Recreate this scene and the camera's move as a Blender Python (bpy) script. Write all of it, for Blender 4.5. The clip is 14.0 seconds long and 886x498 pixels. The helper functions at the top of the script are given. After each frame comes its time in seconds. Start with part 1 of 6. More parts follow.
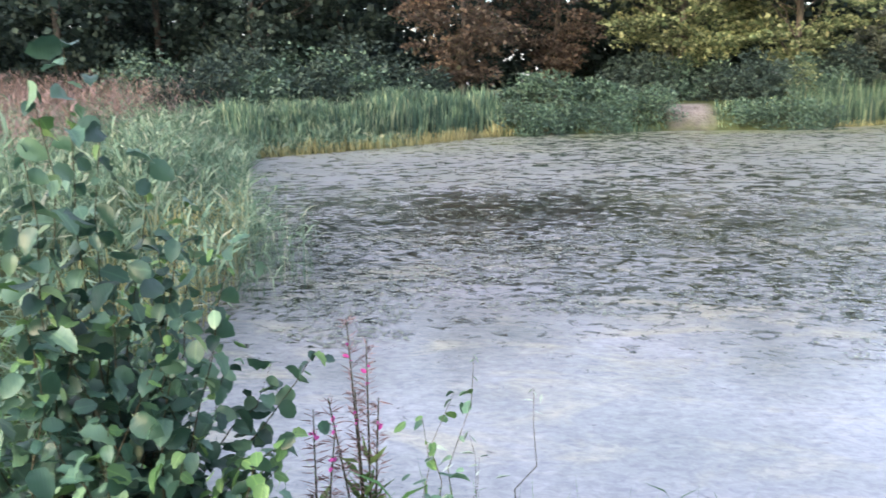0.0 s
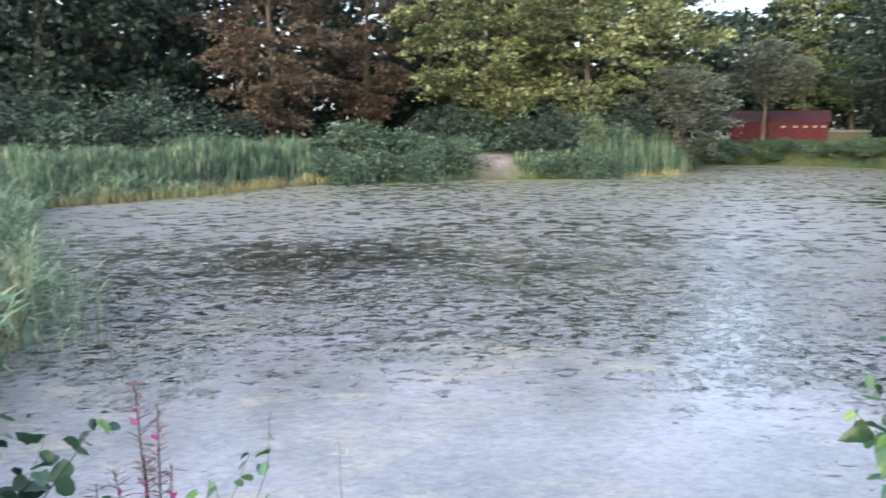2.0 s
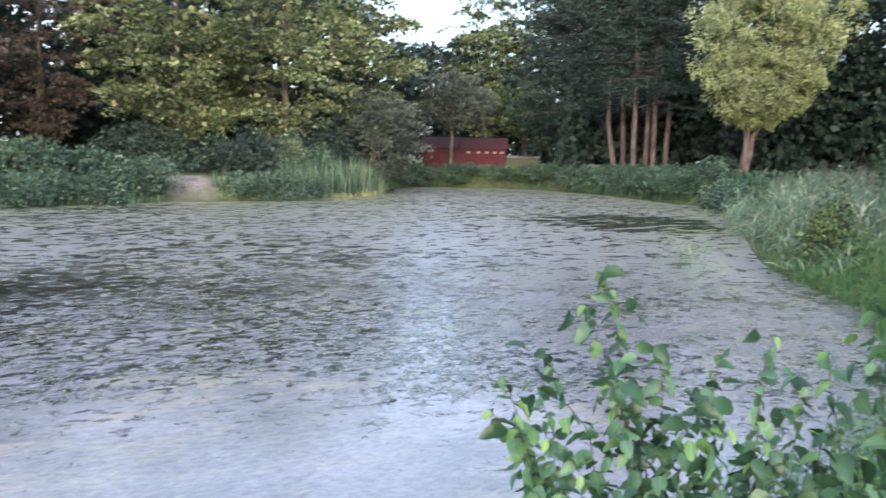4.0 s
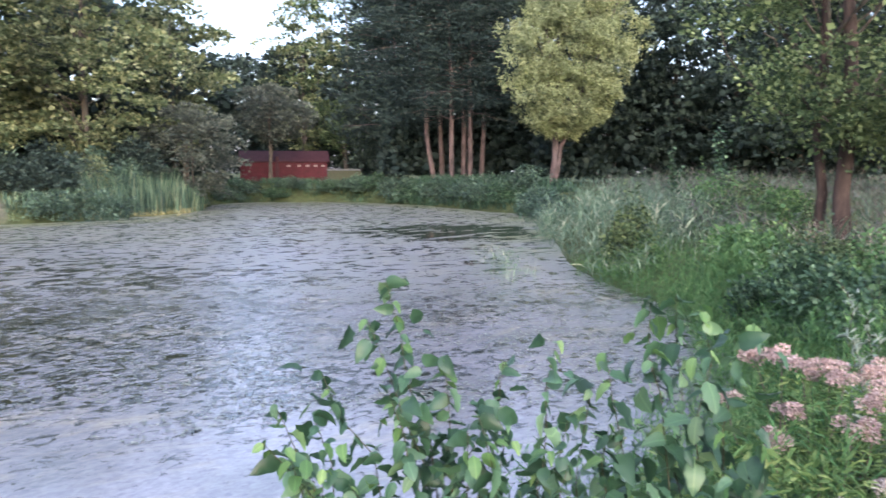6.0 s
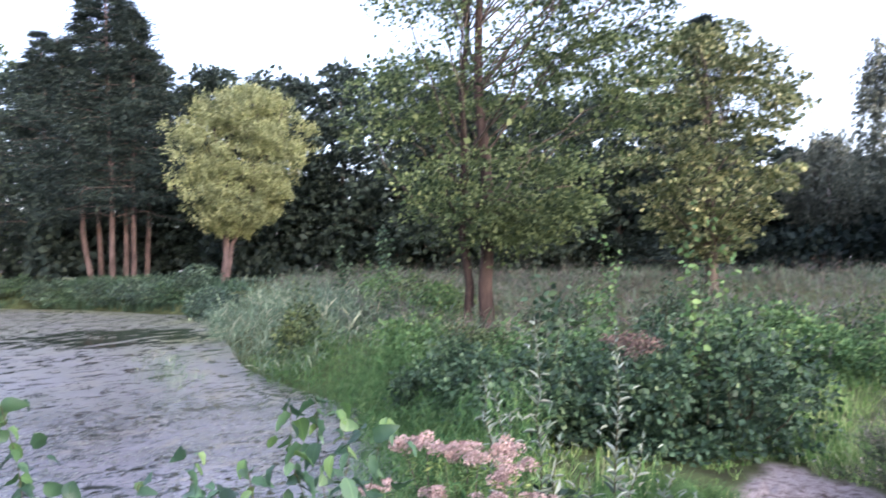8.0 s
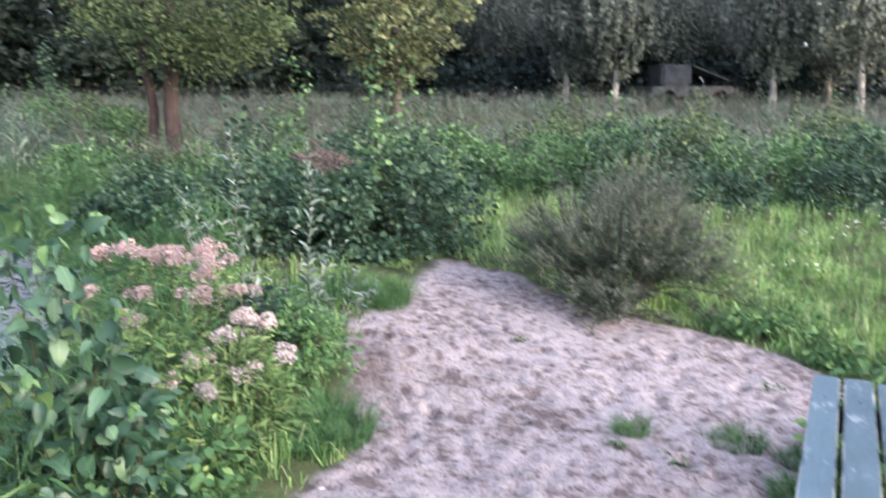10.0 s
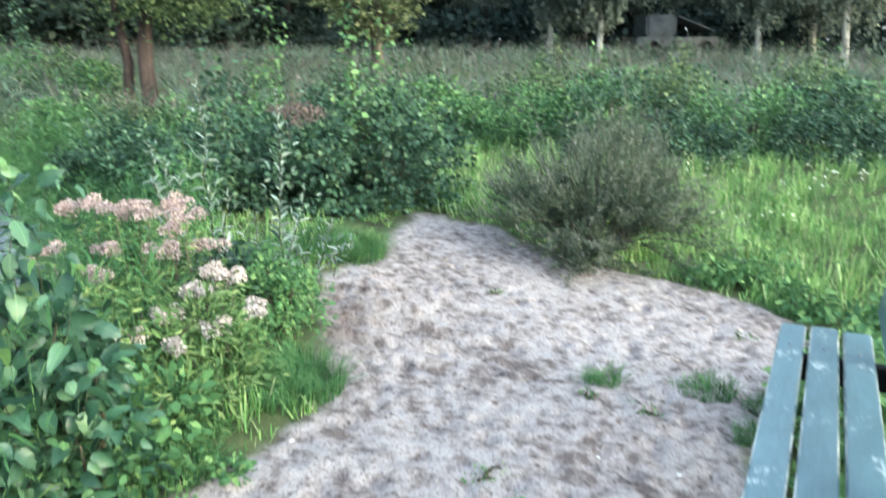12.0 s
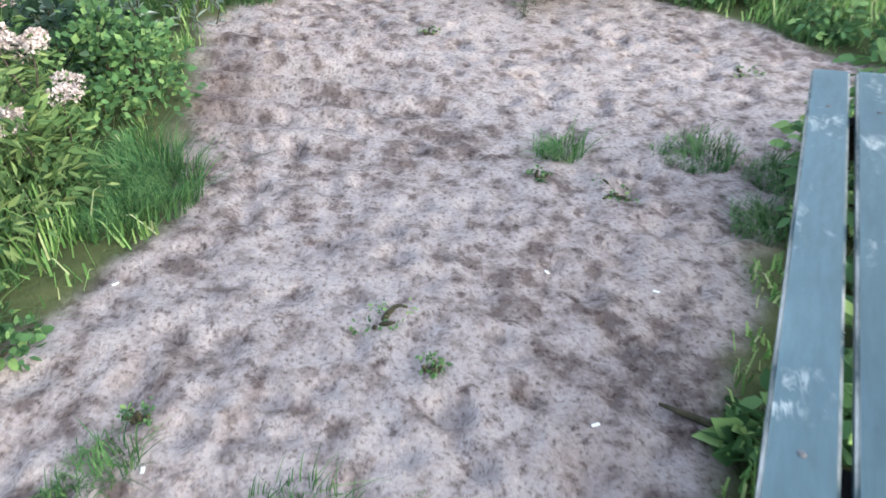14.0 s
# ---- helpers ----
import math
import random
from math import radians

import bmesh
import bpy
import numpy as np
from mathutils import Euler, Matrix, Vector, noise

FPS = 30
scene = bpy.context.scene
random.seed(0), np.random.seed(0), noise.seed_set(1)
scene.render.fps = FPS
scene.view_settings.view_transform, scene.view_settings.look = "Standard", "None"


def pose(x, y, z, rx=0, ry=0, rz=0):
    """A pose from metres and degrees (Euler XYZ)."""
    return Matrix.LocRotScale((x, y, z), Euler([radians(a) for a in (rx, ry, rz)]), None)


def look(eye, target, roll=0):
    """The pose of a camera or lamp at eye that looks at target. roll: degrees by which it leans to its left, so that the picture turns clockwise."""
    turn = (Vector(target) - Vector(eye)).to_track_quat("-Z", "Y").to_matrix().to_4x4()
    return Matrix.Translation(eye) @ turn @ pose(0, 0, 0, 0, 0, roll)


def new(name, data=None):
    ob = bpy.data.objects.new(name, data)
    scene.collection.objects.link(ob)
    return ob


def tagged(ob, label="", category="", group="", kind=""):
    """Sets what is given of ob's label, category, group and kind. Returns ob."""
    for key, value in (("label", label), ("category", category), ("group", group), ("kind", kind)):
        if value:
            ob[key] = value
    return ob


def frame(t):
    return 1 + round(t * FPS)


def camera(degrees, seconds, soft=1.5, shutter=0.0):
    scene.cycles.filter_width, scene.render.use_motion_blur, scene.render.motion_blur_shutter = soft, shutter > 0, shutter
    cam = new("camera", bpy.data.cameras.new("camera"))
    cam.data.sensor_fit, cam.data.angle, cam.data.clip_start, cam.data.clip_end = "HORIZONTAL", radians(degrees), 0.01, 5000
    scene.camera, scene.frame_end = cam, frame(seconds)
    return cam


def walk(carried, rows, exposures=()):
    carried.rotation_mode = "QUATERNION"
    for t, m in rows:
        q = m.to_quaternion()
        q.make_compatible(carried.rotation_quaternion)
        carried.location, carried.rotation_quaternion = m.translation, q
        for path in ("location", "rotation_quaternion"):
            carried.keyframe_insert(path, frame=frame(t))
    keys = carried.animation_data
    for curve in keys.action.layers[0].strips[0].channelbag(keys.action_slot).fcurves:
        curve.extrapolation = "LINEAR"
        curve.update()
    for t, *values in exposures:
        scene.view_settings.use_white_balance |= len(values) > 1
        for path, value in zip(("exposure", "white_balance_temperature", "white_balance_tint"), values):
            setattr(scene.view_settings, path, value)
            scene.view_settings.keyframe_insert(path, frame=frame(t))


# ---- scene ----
cam = camera(58.3, 14.0, soft=1.55, shutter=0.5)
PATH = [
    (0, (0.187, -0.006, 1.805), (-0.012, 1.942, 1.401), -0.9),
    (0.5, (0.182, -0.022, 1.814), (-0.096, 1.922, 1.438), -0.9),
    (1, (0.193, -0.003, 1.809), (0.026, 1.962, 1.477), -0.5),
    (1.5, (0.211, 0.025, 1.803), (0.258, 2.002, 1.502), -0.2),
    (2, (0.235, 0.006, 1.811), (0.499, 1.967, 1.522), 0.0),
    (2.5, (0.26, -0.009, 1.812), (0.696, 1.922, 1.529), 0.3),
    (3, (0.29, -0.035, 1.818), (0.884, 1.855, 1.539), 0.4),
    (3.5, (0.33, -0.051, 1.818), (1.11, 1.772, 1.56), 0.6),
    (3.7, (0.346, -0.058, 1.819), (1.205, 1.731, 1.573), 0.8),
    (5.8, (0.617, 0.015, 1.793), (1.892, 1.545, 1.603), 0.1),
    (6, (0.63, 0.011, 1.794), (1.943, 1.507, 1.6), -0.1),
    (6.5, (0.639, -0.016, 1.803), (2.069, 1.367, 1.601), 0.0),
    (7, (0.665, -0.049, 1.802), (2.229, 1.186, 1.63), 0.1),
    (7.5, (0.708, -0.117, 1.802), (2.417, 0.918, 1.722), -0.7),
    (8, (0.643, -0.126, 1.822), (2.446, 0.738, 1.865), -1.0),
    (8.5, (0.491, -0.115, 1.819), (2.374, 0.559, 1.829), -0.5),
    (9, (0.418, -0.131, 1.784), (2.357, 0.342, 1.661), 0.4),
    (9.2, (0.389, -0.151, 1.776), (2.34, 0.254, 1.612), 0.8),
    (11.3, (0.077, -0.257, 1.697), (1.968, -0.416, 1.067), -1.7),
    (11.5, (0.089, -0.247, 1.702), (1.984, -0.371, 1.072), -1.3),
    (12, (0.27, -0.294, 1.722), (2.204, -0.202, 1.22), -0.4),
    (12.5, (0.483, -0.424, 1.763), (2.438, -0.297, 1.36), 0.3),
    (13, (0.806, -0.449, 1.577), (2.681, -0.502, 0.882), 1.5),
    (13.5, (1.112, -0.489, 1.502), (2.812, -0.568, 0.452), -0.5),
    (14, (1.376, -0.579, 1.471), (3.03, -0.509, 0.347), -4.0),
]
LIGHT = [(0, 3.2, 6350, 10), (3.7, 2.95, 6050, 10), (6.5, 2.95, 5850, 20), (9.2, 3.15, 5950, 24), (11.3, 3.35, 5750, 0), (12.5, 3.45, 5750, -8), (13.1, 3.2, 5750, 4), (14, 3.05, 5950, 4)]
walk(cam, [(t, look(eye, target, roll)) for t, eye, target, roll in PATH], LIGHT)

# ---- world and light ----
world = bpy.data.worlds.new("dusk_sky")
scene.world = world
world.use_nodes = True
wn = world.node_tree
sky = wn.nodes.new("ShaderNodeTexSky")
sky.sky_type = "NISHITA"
sky.sun_disc = False
SUN_EL, SUN_AZ = 14.0, 215.0
sky.sun_elevation, sky.sun_rotation = radians(SUN_EL), radians(SUN_AZ)
sky.air_density, sky.dust_density, sky.ozone_density = 1.0, 4.0, 2.0
veil = wn.nodes.new("ShaderNodeMix")
veil.data_type = "RGBA"
veil.inputs[0].default_value = 0.6
veil.inputs[7].default_value = (1.22, 1.19, 1.26, 1)
wn.links.new(sky.outputs[0], veil.inputs[6])
wn.links.new(veil.outputs[2], wn.nodes["Background"].inputs[0])
wn.nodes["Background"].inputs[1].default_value = 0.15
lamp = bpy.data.lights.new("sun", "SUN")
lamp.energy, lamp.angle, lamp.color = 0.32, radians(50), (1.0, 0.96, 0.92)
sun = new("sun", lamp)
sun.matrix_world = look((0, 0, 0), (-math.sin(radians(SUN_AZ)), -math.cos(radians(SUN_AZ)), -math.tan(radians(40))))

# ---- materials ----


def mat(name, build, rough=0.8, spec=0.3):
    m = bpy.data.materials.new(name)
    m.use_nodes = True
    nt = m.node_tree
    b = nt.nodes["Principled BSDF"]
    b.inputs["Roughness"].default_value = rough
    b.inputs["Specular IOR Level"].default_value = spec
    build(nt, b)
    return m


def node(nt, kind, **inputs):
    n = nt.nodes.new("ShaderNode" + kind)
    for k, v in inputs.items():
        if k in n.inputs:
            n.inputs[k].default_value = v
    return n


def noise_tex(nt, scale, detail=4.0, rough=0.55, stretch=None, distort=0.0):
    tc = nt.nodes.new("ShaderNodeNewGeometry")
    n = node(nt, "TexNoise", Scale=scale, Detail=detail, Roughness=rough, Distortion=distort)
    if stretch:
        mp = nt.nodes.new("ShaderNodeMapping")
        mp.inputs["Scale"].default_value = stretch
        nt.links.new(tc.outputs["Position"], mp.inputs[0])
        nt.links.new(mp.outputs[0], n.inputs["Vector"])
    else:
        nt.links.new(tc.outputs["Position"], n.inputs["Vector"])
    return n.outputs["Fac"]


def ramp(nt, fac, stops):
    r = nt.nodes.new("ShaderNodeValToRGB")
    e = r.color_ramp.elements
    while len(e) < len(stops):
        e.new(0.5)
    for el, (p, c) in zip(e, stops):
        el.position, el.color = p, (*c, 1)
    nt.links.new(fac, r.inputs[0])
    return r.outputs[0]


def mix(nt, fac, a, b, mode="MIX"):
    m = nt.nodes.new("ShaderNodeMix")
    m.data_type, m.blend_type = "RGBA", mode
    for sock, v in ((m.inputs[0], fac), (m.inputs[6], a), (m.inputs[7], b)):
        if isinstance(v, bpy.types.NodeSocket):
            nt.links.new(v, sock)
        else:
            sock.default_value = v if isinstance(v, float) else (*v, 1)
    return m.outputs[2]


def bump(nt, b, height, strength, dist):
    n = node(nt, "Bump", Strength=strength, Distance=dist)
    nt.links.new(height, n.inputs["Height"])
    nt.links.new(n.outputs[0], b.inputs["Normal"])


def foliage_mat(name, stops, thin=0.3, rough=0.7, patch=0.6, big=0.35, cool=0.28, spec=0.18, veins=False):
    """Leaves: colour varies leaf by leaf and in patches; some light passes through."""
    def build(nt, b):
        g = nt.nodes.new("ShaderNodeNewGeometry")
        oi = nt.nodes.new("ShaderNodeObjectInfo")
        ad = nt.nodes.new("ShaderNodeMath")
        nt.links.new(g.outputs["Random Per Island"], ad.inputs[0])
        nt.links.new(oi.outputs["Random"], ad.inputs[1])
        fr = nt.nodes.new("ShaderNodeMath")
        fr.operation = "FRACT"
        nt.links.new(ad.outputs[0], fr.inputs[0])
        col = ramp(nt, fr.outputs[0], [(p, (r_ * 0.9 + 0.05 * g_, g_, b_ + cool * g_)) for p, (r_, g_, b_) in stops])
        pat = ramp(nt, noise_tex(nt, big, 2.0), [(0.3, (patch, patch, patch)), (0.7, (1.25, 1.2, 1.1))])
        col = mix(nt, 1.0, col, pat, "MULTIPLY")
        if veins:
            # a pale midrib and side veins slanting from it, in the leaf's own axes
            tc = nt.nodes.new("ShaderNodeTexCoord")
            xyz = nt.nodes.new("ShaderNodeSeparateXYZ")
            nt.links.new(tc.outputs["Object"], xyz.inputs[0])
            across = nt.nodes.new("ShaderNodeMath")
            across.operation = "ABSOLUTE"
            nt.links.new(xyz.outputs[1], across.inputs[0])
            slant = nt.nodes.new("ShaderNodeMath")
            slant.operation = "MULTIPLY_ADD"
            nt.links.new(across.outputs[0], slant.inputs[0])
            slant.inputs[1].default_value = -0.8
            nt.links.new(xyz.outputs[0], slant.inputs[2])
            wave = nt.nodes.new("ShaderNodeMath")
            wave.operation = "MULTIPLY"
            nt.links.new(slant.outputs[0], wave.inputs[0])
            wave.inputs[1].default_value = 640.0
            rib = nt.nodes.new("ShaderNodeMath")
            rib.operation = "SINE"
            nt.links.new(wave.outputs[0], rib.inputs[0])
            mid = ramp(nt, across.outputs[0], [(0.0, (1.5, 1.4, 1.3)), (0.0022, (1.0, 1.0, 1.0)), (0.02, (1.0, 1.0, 1.0)), (0.034, (0.8, 0.82, 0.8))])
            col = mix(nt, 1.0, col, mid, "MULTIPLY")
            bump(nt, b, rib.outputs[0], 0.25, 0.0005)
        nt.links.new(col, b.inputs["Base Color"])
        tr = nt.nodes.new("ShaderNodeBsdfTranslucent")
        nt.links.new(col, tr.inputs[0])
        ms = node(nt, "MixShader")
        ms.inputs[0].default_value = 0.6 * thin
        nt.links.new(b.outputs[0], ms.inputs[1])
        nt.links.new(tr.outputs[0], ms.inputs[2])
        nt.links.new(ms.outputs[0], nt.nodes["Material Output"].inputs[0])
    return mat(name, build, rough, spec)


def bark_mat(name, dark, light, scale=6.0):
    def build(nt, b):
        n = noise_tex(nt, scale, 6.0, 0.65, (1, 1, 0.25))
        n2 = noise_tex(nt, scale * 0.2, 2.0)
        c = ramp(nt, n, [(0.35, dark), (0.68, light)])
        c = mix(nt, 0.5, c, ramp(nt, n2, [(0.3, (0.6, 0.6, 0.6)), (0.7, (1.2, 1.15, 1.1))]), "MULTIPLY")
        nt.links.new(c, b.inputs["Base Color"])
        bump(nt, b, n, 0.7, 0.02)
    return mat(name, build, 0.9, 0.15)


M_DARKLEAF = foliage_mat("dark_leaves", [(0.0, (0.022, 0.036, 0.020)), (0.6, (0.043, 0.068, 0.032)), (1.0, (0.078, 0.108, 0.048))], cool=0.4)
M_ORANGE = foliage_mat("rust_leaves", [(0.0, (0.066, 0.054, 0.047)), (0.5, (0.125, 0.096, 0.083)), (0.85, (0.18, 0.122, 0.09)), (1.0, (0.12, 0.115, 0.07))], cool=0.04, big=0.25)
M_LIME = foliage_mat("yellowing_leaves", [(0.0, (0.06, 0.09, 0.03)), (0.5, (0.17, 0.21, 0.07)), (1.0, (0.39, 0.40, 0.15))], cool=0.2, patch=0.45, big=0.3)
M_YELLOW = foliage_mat("gold_green_leaves", [(0.0, (0.14, 0.17, 0.06)), (0.5, (0.265, 0.295, 0.105)), (1.0, (0.40, 0.42, 0.17))], patch=0.78, big=0.5, cool=0.16, thin=0.5)
M_MIDLEAF = foliage_mat("green_leaves", [(0.0, (0.034, 0.066, 0.023)), (0.5, (0.10, 0.15, 0.046)), (1.0, (0.25, 0.31, 0.09))], cool=0.2, thin=0.5)
M_WILLOW = foliage_mat("grey_green_leaves", [(0.0, (0.06, 0.08, 0.05)), (0.6, (0.11, 0.13, 0.08)), (1.0, (0.18, 0.19, 0.11))])
M_NEEDLE = foliage_mat("pine_needles", [(0.0, (0.016, 0.028, 0.019)), (0.6, (0.032, 0.050, 0.034)), (1.0, (0.06, 0.082, 0.052))], thin=0.1, spec=0.1)
M_BIRCHLEAF = foliage_mat("birch_leaves", [(0.0, (0.085, 0.10, 0.065)), (0.6, (0.155, 0.175, 0.11)), (1.0, (0.27, 0.28, 0.17))], cool=0.2, thin=0.4)
M_BUSH = foliage_mat("bramble_leaves", [(0.0, (0.018, 0.042, 0.021)), (0.5, (0.047, 0.098, 0.043)), (0.85, (0.088, 0.155, 0.064)), (1.0, (0.16, 0.235, 0.098))], big=0.9, cool=0.16, rough=0.5, spec=0.25, thin=0.25)
M_BLUESHRUB = foliage_mat("blue_green_shrub_leaves", [(0.0, (0.024, 0.05, 0.03)), (0.6, (0.06, 0.108, 0.058)), (1.0, (0.14, 0.21, 0.11))], big=0.7, cool=0.2, rough=0.5, spec=0.35, thin=0.2)
M_BUSHLIGHT = foliage_mat("bright_shrub_leaves", [(0.0, (0.05, 0.11, 0.035)), (0.6, (0.10, 0.20, 0.055)), (1.0, (0.22, 0.34, 0.09))], big=0.9, cool=0.15)
M_SHRUB = foliage_mat("fresh_pointed_leaves", [(0.0, (0.024, 0.066, 0.026)), (0.5, (0.055, 0.13, 0.052)), (0.85, (0.095, 0.19, 0.072)), (1.0, (0.16, 0.26, 0.09))], thin=0.45, rough=0.4, patch=0.6, big=2.5, spec=0.42, cool=0.2, veins=True)
M_ALDER = foliage_mat("alder_leaves", [(0.0, (0.022, 0.058, 0.030)), (0.45, (0.052, 0.120, 0.058)), (0.8, (0.095, 0.185, 0.085)), (1.0, (0.17, 0.28, 0.11))], thin=0.4, rough=0.38, patch=0.6, big=2.5, spec=0.45, cool=0.27, veins=True)
M_ALDERTIP = foliage_mat("young_alder_leaves", [(0.0, (0.06, 0.135, 0.035)), (0.6, (0.10, 0.195, 0.05)), (1.0, (0.17, 0.275, 0.08))], thin=0.5, rough=0.45, patch=0.8, big=2.0, spec=0.3, cool=0.12, veins=True)
M_WEED = foliage_mat("weed_leaves", [(0.0, (0.04, 0.095, 0.03)), (0.6, (0.09, 0.185, 0.055)), (1.0, (0.20, 0.30, 0.085))], thin=0.4, patch=0.8, big=2.0, cool=0.1)
M_REED = foliage_mat("reed_blades", [(0.0, (0.07, 0.13, 0.07)), (0.5, (0.165, 0.25, 0.13)), (0.85, (0.29, 0.37, 0.20)), (1.0, (0.44, 0.43, 0.26))], patch=0.55, big=0.8, cool=0.18, thin=0.4)
M_CATTAIL = foliage_mat("cattail_blades", [(0.0, (0.042, 0.085, 0.048)), (0.55, (0.09, 0.16, 0.078)), (0.85, (0.19, 0.27, 0.10)), (1.0, (0.32, 0.34, 0.15))], patch=0.5, cool=0.26, big=0.9, thin=0.2)
M_STRAW = foliage_mat("straw_blades", [(0.0, (0.24, 0.21, 0.10)), (0.6, (0.40, 0.35, 0.17)), (1.0, (0.50, 0.46, 0.24))], cool=0.03)
M_PLUME = foliage_mat("pale_plumes", [(0.0, (0.26, 0.20, 0.16)), (0.6, (0.42, 0.34, 0.28)), (1.0, (0.55, 0.47, 0.40))], cool=0.03)
M_MEADOW = foliage_mat("meadow_grass", [(0.0, (0.07, 0.12, 0.05)), (0.5, (0.13, 0.19, 0.085)), (0.8, (0.22, 0.17, 0.15)), (1.0, (0.18, 0.27, 0.095))], patch=0.4, big=0.7, thin=0.4)
M_DRYPINK = foliage_mat("dry_pink_grass", [(0.0, (0.13, 0.105, 0.08)), (0.6, (0.23, 0.155, 0.145)), (1.0, (0.36, 0.235, 0.225))], cool=0.05)
M_GRASS = foliage_mat("grass_blades", [(0.0, (0.07, 0.17, 0.03)), (0.5, (0.19, 0.35, 0.07)), (0.85, (0.38, 0.52, 0.14)), (1.0, (0.54, 0.54, 0.27))], patch=0.5, big=1.6, cool=0.12, thin=0.5)
M_HEATH = foliage_mat("dry_heath_tips", [(0.0, (0.11, 0.11, 0.085)), (0.6, (0.205, 0.195, 0.155)), (1.0, (0.36, 0.335, 0.285))], thin=0.2, cool=0.1, patch=0.7, big=1.8)
M_TURF = foliage_mat("deep_green_grass", [(0.0, (0.032, 0.095, 0.026)), (0.6, (0.08, 0.18, 0.044)), (1.0, (0.18, 0.29, 0.08))], patch=0.6, big=2.5, cool=0.12, thin=0.4)
M_BANKGRASS = foliage_mat("dark_bank_grass", [(0.0, (0.022, 0.052, 0.026)), (0.6, (0.048, 0.10, 0.044)), (1.0, (0.10, 0.16, 0.07))], patch=0.6, cool=0.2, big=0.9, thin=0.2)
M_HEATHGREEN = foliage_mat("dark_heath_leaves", [(0.0, (0.03, 0.048, 0.026)), (0.6, (0.075, 0.10, 0.055)), (1.0, (0.16, 0.18, 0.105))], thin=0.15, cool=0.12, patch=0.7, big=1.8)
M_HEATHWOOD = bark_mat("heath_wood", (0.05, 0.042, 0.035), (0.15, 0.125, 0.105), 30)
M_SILVER = foliage_mat("silvery_leaves", [(0.0, (0.14, 0.19, 0.13)), (0.6, (0.23, 0.285, 0.20)), (1.0, (0.34, 0.385, 0.29))], patch=0.8, cool=0.2)
M_PINK = foliage_mat("faded_pink_flowers", cool=0.05, stops= [(0.0, (0.26, 0.17, 0.16)), (0.6, (0.44, 0.315, 0.305)), (1.0, (0.58, 0.46, 0.44))], thin=0.25, patch=0.75, big=5.0)
M_PALEPINK = foliage_mat("pale_pink_flowers", [(0.0, (0.34, 0.26, 0.25)), (1.0, (0.66, 0.57, 0.56))], cool=0.03, thin=0.25, patch=0.8, big=5.0)
M_MAGENTA = foliage_mat("magenta_petals", cool=0.0, stops= [(0.0, (0.45, 0.05, 0.25)), (1.0, (0.62, 0.10, 0.38))], patch=0.9)
M_BROWNHEAD = foliage_mat("withered_heads", cool=0.1, stops= [(0.0, (0.10, 0.07, 0.06)), (1.0, (0.20, 0.145, 0.125))], thin=0.15)
M_SEEDSPIKE = foliage_mat("reddish_seed_spikes", [(0.0, (0.13, 0.075, 0.08)), (1.0, (0.30, 0.19, 0.195))], thin=0.2, cool=0.05)
M_YELLOWGREEN = foliage_mat("yellow_green_herb", [(0.0, (0.055, 0.115, 0.028)), (0.6, (0.125, 0.205, 0.05)), (1.0, (0.25, 0.32, 0.09))], big=2.0, cool=0.12, thin=0.4)
M_PALEFLOWER = foliage_mat("pale_petals", [(0.0, (0.6, 0.58, 0.45)), (1.0, (0.8, 0.8, 0.75))], patch=0.9, cool=0.0)
M_STEM = bark_mat("green_brown_stem", (0.035, 0.035, 0.02), (0.085, 0.075, 0.05), 20)
M_BARK = bark_mat("grey_bark", (0.05, 0.045, 0.04), (0.15, 0.13, 0.11))
M_PINEBARK = bark_mat("pink_brown_pine_bark", (0.06, 0.046, 0.045), (0.18, 0.135, 0.13))
M_REDBARK = bark_mat("reddish_bark", (0.028, 0.022, 0.022), (0.09, 0.067, 0.062))
M_BIRCHBARK = bark_mat("white_birch_bark", (0.12, 0.11, 0.10), (0.62, 0.60, 0.56))


